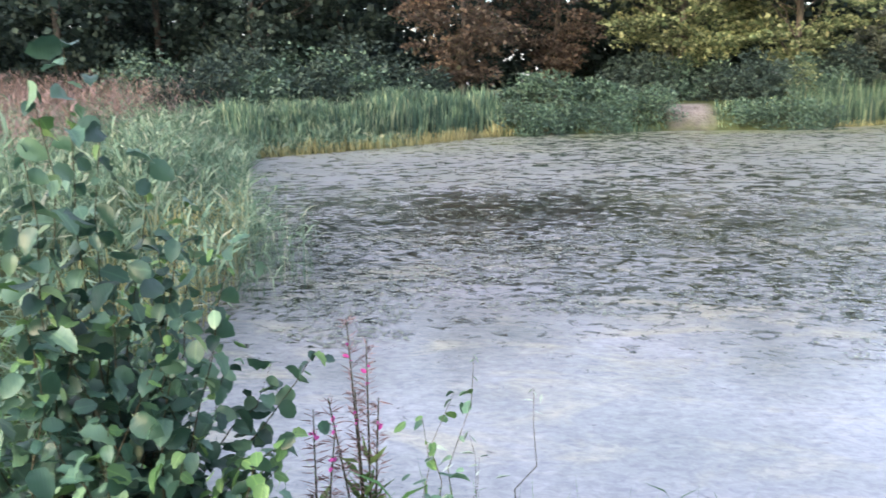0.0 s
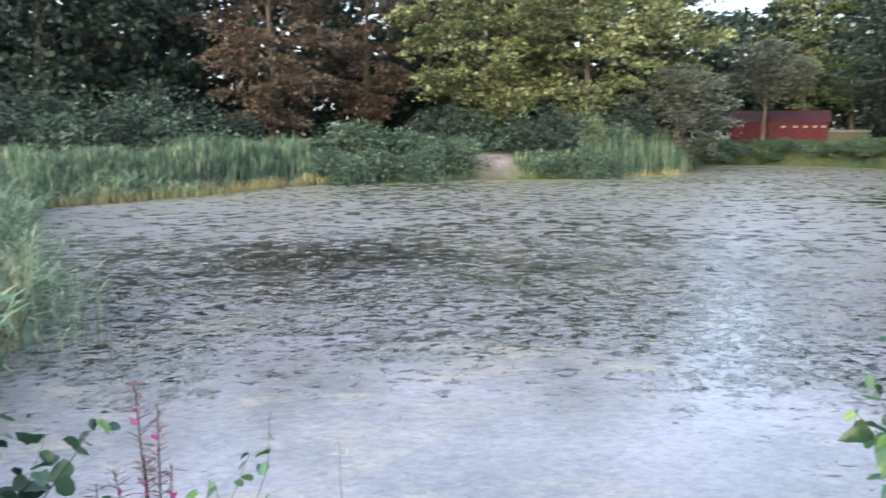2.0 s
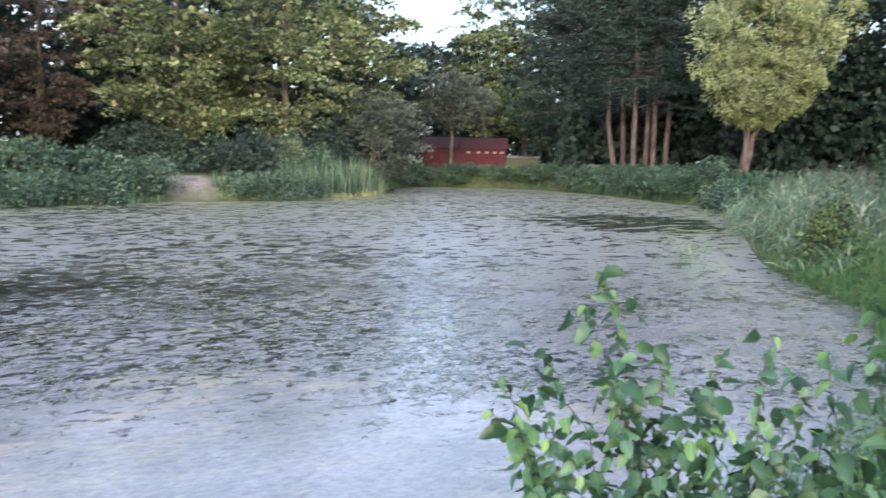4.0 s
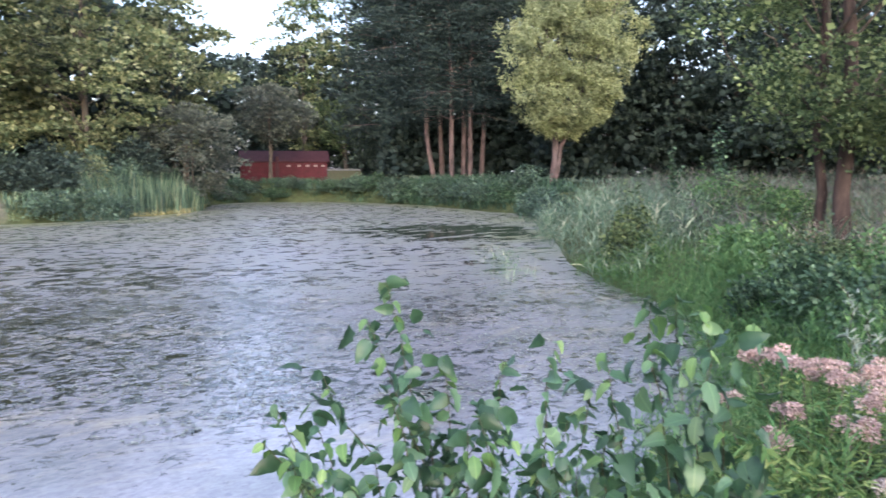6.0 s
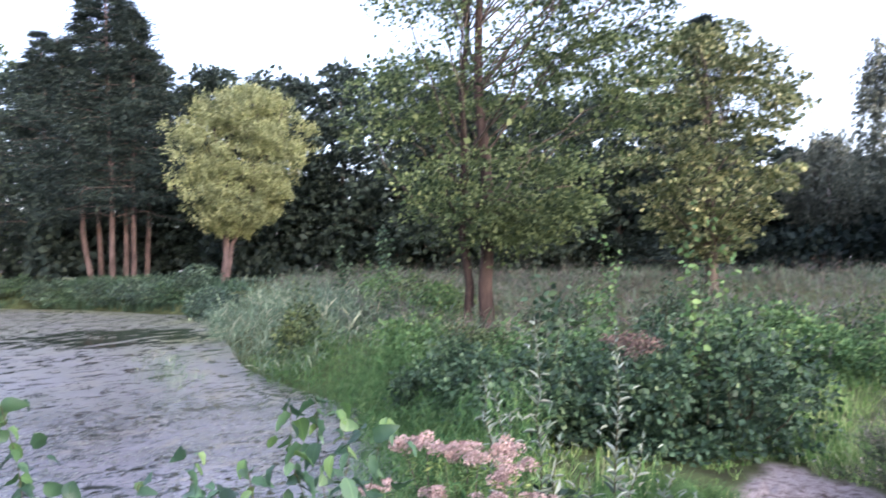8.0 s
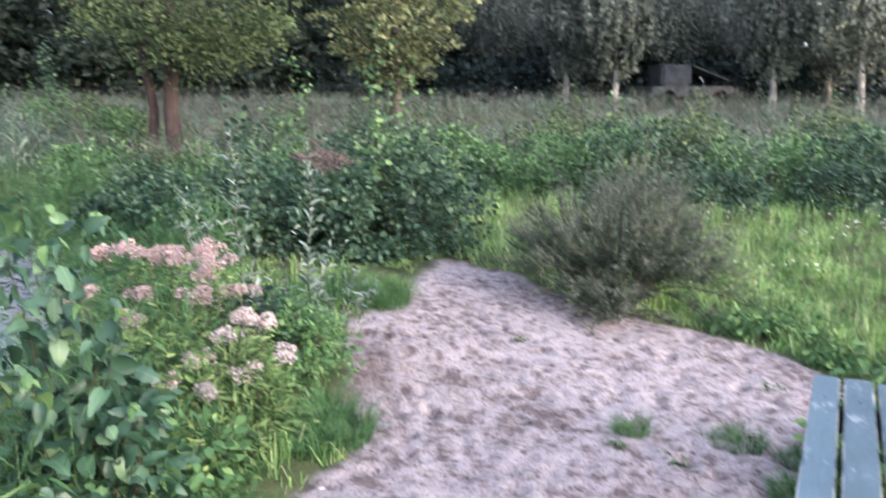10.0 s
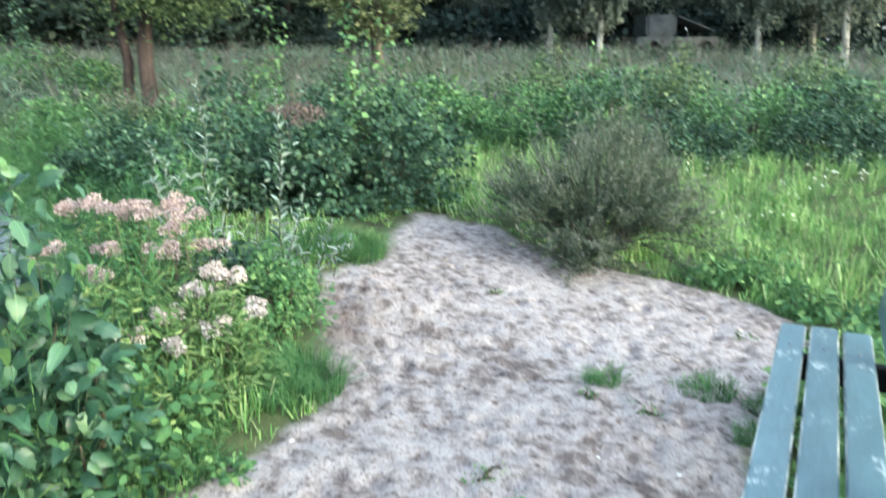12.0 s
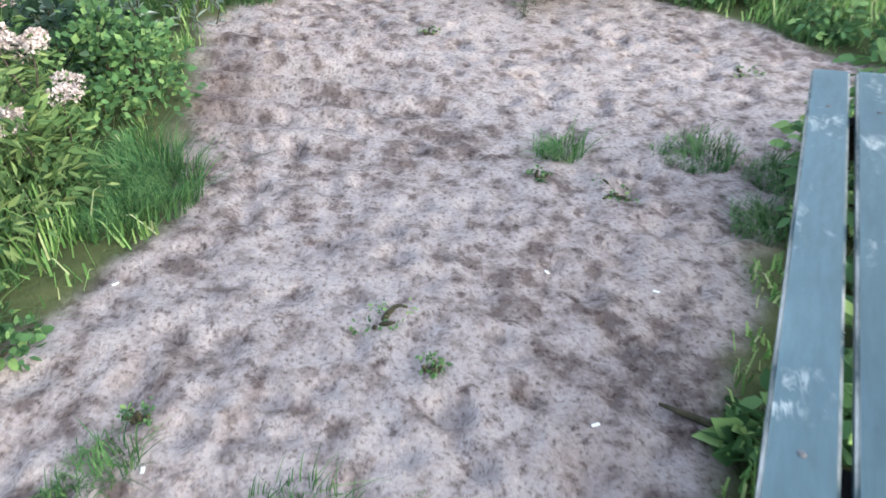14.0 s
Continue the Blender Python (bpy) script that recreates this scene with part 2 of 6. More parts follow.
def ground_build(nt, b):
    at = nt.nodes.new("ShaderNodeAttribute")
    at.attribute_name = "sand"
    dk = nt.nodes.new("ShaderNodeAttribute")
    dk.attribute_name = "damp"
    big = noise_tex(nt, 1.1, 4.0, 0.6)
    crumb = noise_tex(nt, 11.0, 5.0, 0.6)
    fine = noise_tex(nt, 150.0, 4.0, 0.7)
    clod_shade = noise_tex(nt, 60.0, 4.0, 0.65)
    speck = noise_tex(nt, 32.0, 6.0, 0.68)
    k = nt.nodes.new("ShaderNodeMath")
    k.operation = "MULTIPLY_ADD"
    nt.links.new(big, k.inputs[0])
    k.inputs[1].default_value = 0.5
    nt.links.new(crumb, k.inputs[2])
    # dark marks in the sand colour: damp crumbs and the small shadows of clods
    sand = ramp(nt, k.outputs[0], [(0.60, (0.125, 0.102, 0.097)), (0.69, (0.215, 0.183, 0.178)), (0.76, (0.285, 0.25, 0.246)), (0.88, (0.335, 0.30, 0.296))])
    sand = mix(nt, 0.95, sand, ramp(nt, clod_shade, [(0.33, (0.42, 0.38, 0.37)), (0.43, (0.88, 0.87, 0.865)), (0.52, (1.02, 1.02, 1.02)), (0.70, (1.16, 1.16, 1.16))]), "MULTIPLY")
    # shade of small hollows, painted as dark spots
    pock_shade = noise_tex(nt, 14.0, 7.0, 0.66)
    sand = mix(nt, 0.85, sand, ramp(nt, pock_shade, [(0.34, (0.34, 0.30, 0.29)), (0.39, (0.66, 0.63, 0.62)), (0.43, (1.0, 1.0, 1.0)), (0.7, (1.08, 1.08, 1.08))]), "MULTIPLY")
    sand = mix(nt, 0.45, sand, ramp(nt, fine, [(0.3, (0.6, 0.58, 0.56)), (0.7, (1.25, 1.22, 1.2))]), "MULTIPLY")
    sand = mix(nt, dk.outputs["Fac"], sand, mix(nt, 1.0, sand, (0.42, 0.36, 0.34), "MULTIPLY"))
    soil = ramp(nt, noise_tex(nt, 2.5, 6.0), [(0.3, (0.035, 0.04, 0.02)), (0.55, (0.07, 0.085, 0.035)), (0.75, (0.12, 0.13, 0.06))])
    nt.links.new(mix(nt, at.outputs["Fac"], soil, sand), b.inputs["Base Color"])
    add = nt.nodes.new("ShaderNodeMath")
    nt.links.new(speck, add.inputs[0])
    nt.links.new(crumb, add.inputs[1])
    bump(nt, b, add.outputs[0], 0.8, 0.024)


M_GROUND = mat("sand_and_soil", ground_build, 0.95, 0.1)


def water_build(nt, b):
    def calc(op, p, q, r=None):
        m = nt.nodes.new("ShaderNodeMath")
        m.operation = op
        for n_, v in zip(range(3), (p, q, r)):
            if v is None:
                continue
            if isinstance(v, (int, float)):
                m.inputs[n_].default_value = v
            else:
                nt.links.new(v, m.inputs[n_])
        return m.outputs[0]

    def attr(n_):
        a = nt.nodes.new("ShaderNodeAttribute")
        a.attribute_name = n_
        return a.outputs["Fac"]
    # the ripples and gaps in the film grow coarser towards the far shore
    near = noise_tex(nt, 6.5, 5.0, 0.66, (0.9, 1.1, 1), 0.7)
    far = noise_tex(nt, 2.3, 6.0, 0.68, (0.9, 1.1, 1), 0.5)
    streak = calc("MULTIPLY_ADD", mix(nt, attr("far"), near, far), 1.2, -0.1)
    wide = noise_tex(nt, 0.3, 3.0, 0.5, (0.7, 1.3, 1), 0.8)
    cover = calc("ADD", calc("MULTIPLY_ADD", wide, 0.22, streak), attr("weed"))
    # open black water by the pines, crossed by thin bars of weed
    open_ = ramp(nt, noise_tex(nt, 0.9, 5.0, 0.6, (0.6, 1.6, 1), 0.6), [(0.41, (0, 0, 0)), (0.49, (1, 1, 1))])
    cover = calc("SUBTRACT", cover, calc("MULTIPLY", calc("MULTIPLY", attr("clear"), 0.6), open_))
    film = ramp(nt, cover, [(0.540, (0, 0, 0)), (0.595, (0.5, 0.5, 0.5)), (0.660, (1, 1, 1))])
    tone = noise_tex(nt, 0.8, 6.0, 0.65)
    scum = ramp(nt, tone, [(0.3, (0.148, 0.156, 0.160)), (0.5, (0.205, 0.207, 0.222)), (0.72, (0.268, 0.262, 0.297))])
    cream = ramp(nt, noise_tex(nt, 1.1, 6.0, 0.65, (0.7, 1.3, 1), 0.8), [(0.53, (0, 0, 0)), (0.66, (0.8, 0.8, 0.8))])
    scum = mix(nt, cream, scum, (0.29, 0.268, 0.22))
    grain = noise_tex(nt, 14.0, 6.0, 0.7, (0.8, 1.25, 1), 0.5)
    scum = mix(nt, 0.85, scum, ramp(nt, grain, [(0.34, (0.62, 0.64, 0.70)), (0.5, (0.95, 0.95, 0.95)), (0.66, (1.2, 1.2, 1.16))]), "MULTIPLY")
    patchy = noise_tex(nt, 0.35, 4.0, 0.6)
    green = calc("MULTIPLY", attr("algae"), ramp(nt, patchy, [(0.35, (0.25, 0.25, 0.25)), (0.6, (1, 1, 1))]))
    scum = mix(nt, green, scum, (0.19, 0.205, 0.115))
    nt.links.new(mix(nt, film, (0.020, 0.024, 0.020), scum), b.inputs["Base Color"])
    nt.links.new(calc("MULTIPLY_ADD", film, calc("MULTIPLY_ADD", attr("far"), 0.24, 0.15), 0.04), b.inputs["Roughness"])
    rip = noise_tex(nt, 5.0, 4.0, 0.6, (0.7, 1.3, 1))
    bump(nt, b, calc("MULTIPLY_ADD", film, 0.4, rip), 0.32, 0.015)


M_WATER = mat("pond_water_with_weed_film", water_build, 0.1, 0.62)


def pondleaf_build(nt, b):
    g = nt.nodes.new("ShaderNodeNewGeometry")
    nt.links.new(ramp(nt, g.outputs["Random Per Island"], [(0.0, (0.05, 0.065, 0.045)), (0.6, (0.11, 0.13, 0.085)), (1.0, (0.24, 0.25, 0.19))]), b.inputs["Base Color"])


M_PONDLEAF = mat("floating_leaf", pondleaf_build, 0.28, 0.5)


def grain_tex(nt, scale, detail, rough, stretch, distort=0.0):
    """Noise in the thing's own axes, drawn out along its length."""
    tc = nt.nodes.new("ShaderNodeTexCoord")
    mp = nt.nodes.new("ShaderNodeMapping")
    mp.inputs["Scale"].default_value = stretch
    nt.links.new(tc.outputs["Object"], mp.inputs[0])
    n = node(nt, "TexNoise", Scale=scale, Detail=detail, Roughness=rough, Distortion=distort)
    nt.links.new(mp.outputs[0], n.inputs["Vector"])
    return n.outputs["Fac"]


def paint_build(nt, b):
    n = grain_tex(nt, 30.0, 7.0, 0.72, (0.35, 1, 1), 0.5)
    n2 = grain_tex(nt, 4.5, 4.0, 0.6, (0.8, 1, 1), 0.4)
    n3 = grain_tex(nt, 5.0, 6.0, 0.7, (0.5, 1.6, 1), 0.3)
    oi = nt.nodes.new("ShaderNodeObjectInfo")
    base = ramp(nt, oi.outputs["Random"], [(0.0, (0.066, 0.116, 0.134)), (1.0, (0.086, 0.142, 0.162))])
    base = mix(nt, 0.8, base, ramp(nt, n3, [(0.32, (0.72, 0.74, 0.74)), (0.5, (1, 1, 1)), (0.7, (1.4, 1.36, 1.32))]), "MULTIPLY")
    worn = ramp(nt, n, [(0.50, (0, 0, 0)), (0.60, (0.9, 0.9, 0.9))])
    patchy = ramp(nt, n2, [(0.55, (0, 0, 0)), (0.66, (1, 1, 1))])
    f = mix(nt, 1.0, worn, patchy, "MULTIPLY")
    c = mix(nt, f, base, (0.50, 0.53, 0.51))
    c = mix(nt, 0.5, c, ramp(nt, grain_tex(nt, 40.0, 3.0, 0.6, (0.25, 2, 2)), [(0.3, (0.75, 0.75, 0.75)), (0.7, (1.15, 1.15, 1.15))]), "MULTIPLY")
    nt.links.new(c, b.inputs["Base Color"])
    bump(nt, b, n, 0.25, 0.003)


M_PAINT = mat("worn_teal_paint", paint_build, 0.38, 0.5)


def edge_build(nt, b):
    n = grain_tex(nt, 16.0, 5.0, 0.7, (0.3, 1, 1))
    nt.links.new(ramp(nt, n, [(0.40, (0.06, 0.095, 0.10)), (0.50, (0.24, 0.25, 0.23)), (0.68, (0.52, 0.52, 0.48))]), b.inputs["Base Color"])


M_PAINTEDGE = mat("rubbed_plank_edge", edge_build, 0.7, 0.3)


def plain(name, dark, light, scale=8.0, rough=0.7, spec=0.3):
    def build(nt, b):
        nt.links.new(ramp(nt, noise_tex(nt, scale, 5.0), [(0.3, dark), (0.7, light)]), b.inputs["Base Color"])
    return mat(name, build, rough, spec)


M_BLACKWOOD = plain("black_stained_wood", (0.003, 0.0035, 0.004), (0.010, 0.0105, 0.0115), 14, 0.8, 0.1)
M_ENDGRAIN = plain("mossy_plank_end", (0.03, 0.036, 0.024), (0.085, 0.09, 0.055), 30, 0.9)
M_STEEL = plain("dull_steel", (0.10, 0.10, 0.105), (0.22, 0.22, 0.23), 30, 0.4)
M_REDWALL = plain("dark_red_boards", (0.05, 0.006, 0.012), (0.085, 0.010, 0.020), 3)
M_REDROOF = plain("faded_red_roof", (0.042, 0.014, 0.019), (0.062, 0.022, 0.029), 2)
M_PALE = plain("pale_pane", (0.22, 0.2, 0.2), (0.36, 0.33, 0.33), 2)
M_GREY = plain("grey_concrete", (0.07, 0.075, 0.085), (0.14, 0.15, 0.165), 2)
M_LITTER = plain("white_litter", (0.65, 0.65, 0.64), (0.85, 0.85, 0.84), 20)

# ---- building helpers ----
rng = np.random.default_rng(7)


def lattice(ix, iy, seed):
    h = (ix * 374761393 + iy * 668265263 + seed * 974634777) & 0x7FFFFFFF
    h = ((h ^ (h >> 13)) * 1274126177) & 0x7FFFFFFF
    return ((h ^ (h >> 16)) & 0xFFFF) / 65535.0


def vnoise(x, y, seed=0):
    x, y = np.asarray(x, float), np.asarray(y, float)
    ix, iy = np.floor(x).astype(np.int64), np.floor(y).astype(np.int64)
    fx, fy = x - ix, y - iy
    fx, fy = fx * fx * (3 - 2 * fx), fy * fy * (3 - 2 * fy)
    a, b = lattice(ix, iy, seed), lattice(ix + 1, iy, seed)
    c, d = lattice(ix, iy + 1, seed), lattice(ix + 1, iy + 1, seed)
    return (a * (1 - fx) + b * fx) * (1 - fy) + (c * (1 - fx) + d * fx) * fy


def fbm(x, y, seed=0, octaves=4):
    return sum(vnoise(np.asarray(x) * 2 ** k, np.asarray(y) * 2 ** k, seed + k) * 0.5 ** (k + 1) for k in range(octaves)) / (1 - 0.5 ** octaves)


def poly_sd(px, py, poly):
    """Distance to a closed outline, negative inside."""
    px, py = np.asarray(px, float), np.asarray(py, float)
    best, inside = np.full(px.shape, 1e9), np.zeros(px.shape, bool)
    for (ax, ay), (bx, by) in zip(poly, poly[1:] + poly[:1]):
        dx, dy = bx - ax, by - ay
        k = np.clip(((px - ax) * dx + (py - ay) * dy) / (dx * dx + dy * dy), 0, 1)
        best = np.minimum(best, np.hypot(px - ax - k * dx, py - ay - k * dy))
        cross = (ay > py) != (by > py)
        with np.errstate(divide="ignore", invalid="ignore"):
            inside ^= cross & (px < ax + (py - ay) * dx / (dy if dy else 1e-9))
    return np.where(inside, -best, best)


WATER_Z = -0.4
POND = [(-3.0, 6.0), (-2.4, 4.0), (-1.2, 3.0), (0.2, 2.7), (1.8, 2.6), (3.4, 2.75), (5.2, 3.1), (7.0, 3.7), (8.6, 4.4), (9.7, 5.2), (10.7, 6.3), (12.2, 8.3),
        (13.3, 9.9), (15.0, 12.0), (17.6, 14.4), (22.0, 18.6), (27.0, 23.0), (31.0, 27.0), (31.4, 31.0), (33.5, 38.0), (34.2, 45.0), (33.0, 50.4), (29.0, 52.4),
        (24.6, 51.6), (21.6, 46.0), (18.4, 41.2), (15.0, 39.3), (12.4, 37.7), (7.0, 37.6), (1.8, 35.6), (-1.6, 34.0), (-4.2, 29.6), (-6.8, 26.5), (-8.6, 24.8),
        (-7.8, 21.2), (-5.6, 15.0), (-3.6, 9.6)]
SAND = [(1.0, -0.9), (1.0, 0.7), (1.8, 0.95), (2.7, 0.80), (3.2, 0.62), (3.6, 0.45), (4.3, 0.58), (5.1, 0.75), (5.6, 0.80), (6.4, 0.45), (7.3, 0.42), (8.2, 0.25), (7.7, -0.4),
        (7.1, -0.75), (6.6, -1.2), (6.45, -1.85), (5.8, -2.4), (5.2, -2.85), (4.6, -2.5), (4.2, -1.9), (3.6, -1.5), (3.0, -1.3), (2.5, -1.05), (1.8, -1.0)]


def smooth(e0, e1, v):
    k = np.clip((np.asarray(v, float) - e0) / (e1 - e0), 0, 1)
    return k * k * (3 - 2 * k)


PITS = [(rng.uniform(1.0, 8.0), rng.uniform(-2.6, 1.0), rng.uniform(0.018, 0.032) * rng.uniform(1, 2.2), rng.uniform(0.4, 1.3)) for _ in range(1100)]


def ground_z(x, y, fine=False):
    x, y = np.asarray(x, float), np.asarray(y, float)
    d = poly_sd(x, y, POND)
    r = np.hypot(x, y)
    near = np.clip(0.1 * (y + 0.5), -0.22, 0.14) * smooth(12, 6, r)
    land = near + 0.95 * smooth(14, 55, r) + 0.25 * (fbm(x * 0.12, y * 0.12, 3) - 0.5) * smooth(9, 25, r)
    land = land + 0.05 * (fbm(x * 0.9, y * 0.9, 5) - 0.5)
    z = np.where(d > 0, WATER_Z - 0.1 + (land - WATER_Z + 0.1) * smooth(-0.1, 1.5, d), WATER_Z - 0.1 - 0.5 * smooth(0, 3, -d))
    if fine:
        s = smooth(0.12, -0.12, poly_sd(x, y, SAND))
        z = z + s * (0.045 * (fbm(x * 2.2, y * 2.2, 11) - 0.5) + 0.03 * (fbm(x * 8, y * 8, 12, 3) - 0.5) + 0.022 * np.abs(fbm(x * 16, y * 16, 18, 2) - 0.5))
        rut = np.exp(-((x - 4.9) / 0.7) ** 2 - ((y - 0.25) / 0.6) ** 2)
        z = z + s * rut * 0.045 * np.sin(26 * (x - 0.2 * y) + 5.0 * fbm(x * 2.5, y * 2, 14))
        for px, py, pr, pd in PITS:
            k = (np.abs(x - px) < 3 * pr) & (np.abs(y - py) < 3 * pr)
            if k.any():
                q = ((x[k] - px) ** 2 + (y[k] - py) ** 2) / pr ** 2
                z[k] += s[k] * 0.026 * pd * (0.22 * np.exp(-((np.sqrt(q) - 1.5) ** 2) * 3) - np.exp(-q))
    return z


def mesh_from(name, verts, faces, material, smooth_shade=False):
    me = bpy.data.meshes.new(name)
    me.from_pydata(np.asarray(verts).tolist() if not isinstance(verts, list) else verts, [], faces)
    me.materials.append(material)
    if smooth_shade:
        me.shade_smooth()
    me.update()
    return me


def tri_mesh(name, verts, tris, material):
    """A mesh from arrays of vertices (n, 3) and triangles (m, 3)."""
    me = bpy.data.meshes.new(name)
    me.vertices.add(len(verts))
    me.vertices.foreach_set("co", np.ascontiguousarray(verts, np.float32).ravel())
    me.loops.add(len(tris) * 3)
    me.loops.foreach_set("vertex_index", np.ascontiguousarray(tris, np.int32).ravel())
    me.polygons.add(len(tris))
    me.polygons.foreach_set("loop_start", np.arange(0, len(tris) * 3, 3, dtype=np.int32))
    me.materials.append(material)
    me.update(calc_edges=True)
    me.validate()
    return me


def child(name, me, parent, label=""):
    ob = new(name, me)
    ob.parent = parent
    return tagged(ob, label) if label else ob


def thing(name, x, y, z, label, category, group="", turn=0.0):
    ob = new(name)
    ob.matrix_world = pose(x, y, z, 0, 0, turn)
    return tagged(ob, label, category, group)


def part(name, bm, material, parent, label=""):
    me = bpy.data.meshes.new(name)
    bm.to_mesh(me)
    bm.free()
    me.materials.append(material)
    return child(name, me, parent, label)


# leaf outlines along +x, unit length: (verts, tris)
ROUND = (np.array([(0, 0, 0), (0.22, -0.36, 0.05), (0.62, -0.44, 0.04), (0.96, -0.12, -0.03), (0.96, 0.12, -0.03), (0.62, 0.44, 0.04), (0.22, 0.36, 0.05), (0.5, 0, -0.04)]),
         np.array([(7, 0, 1), (7, 1, 2), (7, 2, 3), (7, 3, 4), (7, 4, 5), (7, 5, 6), (7, 6, 0)]))
OVAL = (np.array([(0, 0, 0), (0.35, -0.3, 0.04), (0.75, -0.22, 0.0), (1, 0, -0.08), (0.75, 0.22, 0.0), (0.35, 0.3, 0.04), (0.5, 0, -0.03)]),
        np.array([(6, 0, 1), (6, 1, 2), (6, 2, 3), (6, 3, 4), (6, 4, 5), (6, 5, 0)]))
OVATE = (np.array([(0, 0, 0), (0.18, -0.30, 0.05), (0.48, -0.36, 0.04), (0.80, -0.17, -0.03), (1.05, 0, -0.12), (0.80, 0.17, -0.03), (0.48, 0.36, 0.04), (0.18, 0.30, 0.05), (0.5, 0, -0.05)]),
         np.array([(8, 0, 1), (8, 1, 2), (8, 2, 3), (8, 3, 4), (8, 4, 5), (8, 5, 6), (8, 6, 7), (8, 7, 0)]))
SPRIG = (np.array([(0, 0, 0), (0.45, -0.38, 0.06), (1, 0, -0.05), (0.5, 0.42, 0.08)]), np.array([(0, 1, 2), (0, 2, 3)]))
LANCE = (np.array([(0, 0, 0), (0.4, -0.11, 0.02), (1, 0, -0.06), (0.4, 0.11, 0.02)]), np.array([(0, 1, 2), (0, 2, 3)]))
LEAF4 = (np.array([(0, 0, 0), (0.38, -0.3, 0.06), (0.8, -0.2, 0.0), (1, 0, -0.08), (0.8, 0.2, 0.0), (0.38, 0.3, 0.06)]), np.array([(0, 1, 2), (0, 2, 3), (0, 3, 4), (0, 4, 5)]))
STRAP = (np.array([(0, 0, 0), (0.5, -0.034, 0.12), (0.5, 0.034, 0.12), (1, 0, -0.06)]), np.array([(0, 1, 2), (1, 3, 2)]))


def unit(v):
    return v / np.maximum(np.linalg.norm(v, axis=1, keepdims=True), 1e-9)


def leaves(P, D, size, outline=SPRIG, flat=0.5, seed=0, droop=0.0, jit=0.25):
    """Leaves at points P that point along D; flat: how far their faces turn up. Returns verts, tris."""
    g = np.random.default_rng(seed)
    n = len(P)
    d = unit(D + g.normal(0, jit, (n, 3)) + np.array([0, 0, -droop]))
    up = unit(g.normal(0, 1, (n, 3)) * (1 - flat) + np.array([0, 0, 1.0]) * flat)
    side = unit(np.cross(up, d))
    nor = np.cross(d, side)
    s = size * g.uniform(0.65, 1.3, n)[:, None, None]
    V, T = outline
    v = P[:, None, :] + s * (V[None, :, 0:1] * d[:, None, :] + V[None, :, 1:2] * side[:, None, :] + V[None, :, 2:3] * nor[:, None, :])
    t = T[None] + (np.arange(n) * len(V))[:, None, None]
    return v.reshape(-1, 3), t.reshape(-1, 3)


def blades(P, height, width, lean=0.35, seed=0, curl=0.5, light=False):
    """Tapering grass blades from points P. Returns verts, tris."""
    g = np.random.default_rng(seed)
    n = len(P)
    h = (height if np.ndim(height) else np.full(n, height)) * g.uniform(0.6, 1.15, n)
    a = g.uniform(0, 2 * np.pi, n)
    l = np.abs(g.normal(0, lean, n)) * h
    out = np.stack([np.cos(a), np.sin(a), np.zeros(n)], 1)
    b = a + np.pi / 2 + g.uniform(-0.8, 0.8, n)
    side = np.stack([np.cos(b), np.sin(b), np.zeros(n)], 1) * (width * g.uniform(0.7, 1.3, n))[:, None] * 0.5
    z = np.array([0, 0, 1.0])
    m1 = P + out * (l * 0.25)[:, None] + z * (h * 0.5)[:, None]
    m2 = P + out * (l * (0.55 + 0.1 * curl))[:, None] + z * (h * 0.82)[:, None]
    tip = P + out * l[:, None] + z * (h * (1 - 0.12 * curl))[:, None]
    if light:
        v = np.stack([P - side, P + side, m2 - side * 0.6, m2 + side * 0.6, tip], 1).reshape(-1, 3)
        t = (np.array([(0, 1, 3), (0, 3, 2), (2, 3, 4)])[None] + (np.arange(n) * 5)[:, None, None]).reshape(-1, 3)
        return v, t
    v = np.stack([P - side, P + side, m1 - side * 0.85, m1 + side * 0.85, m2 - side * 0.5, m2 + side * 0.5, tip], 1).reshape(-1, 3)
    T = np.array([(0, 1, 3), (0, 3, 2), (2, 3, 5), (2, 5, 4), (4, 5, 6)])
    t = (T[None] + (np.arange(n) * 7)[:, None, None]).reshape(-1, 3)
    return v, t


def join(*parts):
    vs, ts, k = [], [], 0
    for v, t in parts:
        vs.append(v)
        ts.append(t + k)
        k += len(v)
    return np.concatenate(vs), np.concatenate(ts)


def tube(path, radii, sides=7):
    """A tapered tube along a list of points. Returns verts, tris."""
    path = np.asarray(path, float)
    n = len(path)
    tan = unit(np.gradient(path, axis=0))
    ref = np.where(np.abs(tan[:, 2:3]) > 0.9, np.array([[1.0, 0, 0]]), np.array([[0, 0, 1.0]]))
    u = unit(np.cross(tan, ref))
    w = np.cross(tan, u)
    a = np.linspace(0, 2 * np.pi, sides, endpoint=False)
    ring = path[:, None] + np.asarray(radii)[:, None, None] * (np.cos(a)[None, :, None] * u[:, None] + np.sin(a)[None, :, None] * w[:, None])
    t = []
    for i in range(n - 1):
        for j in range(sides):
            p, q = i * sides + j, i * sides + (j + 1) % sides
            t += [(p, q, q + sides), (p, q + sides, p + sides)]
    c = n * sides
    t += [(c, (n - 1) * sides + j, (n - 1) * sides + (j + 1) % sides) for j in range(sides)]
    return np.concatenate([ring.reshape(-1, 3), path[-1:]]), np.array(t)


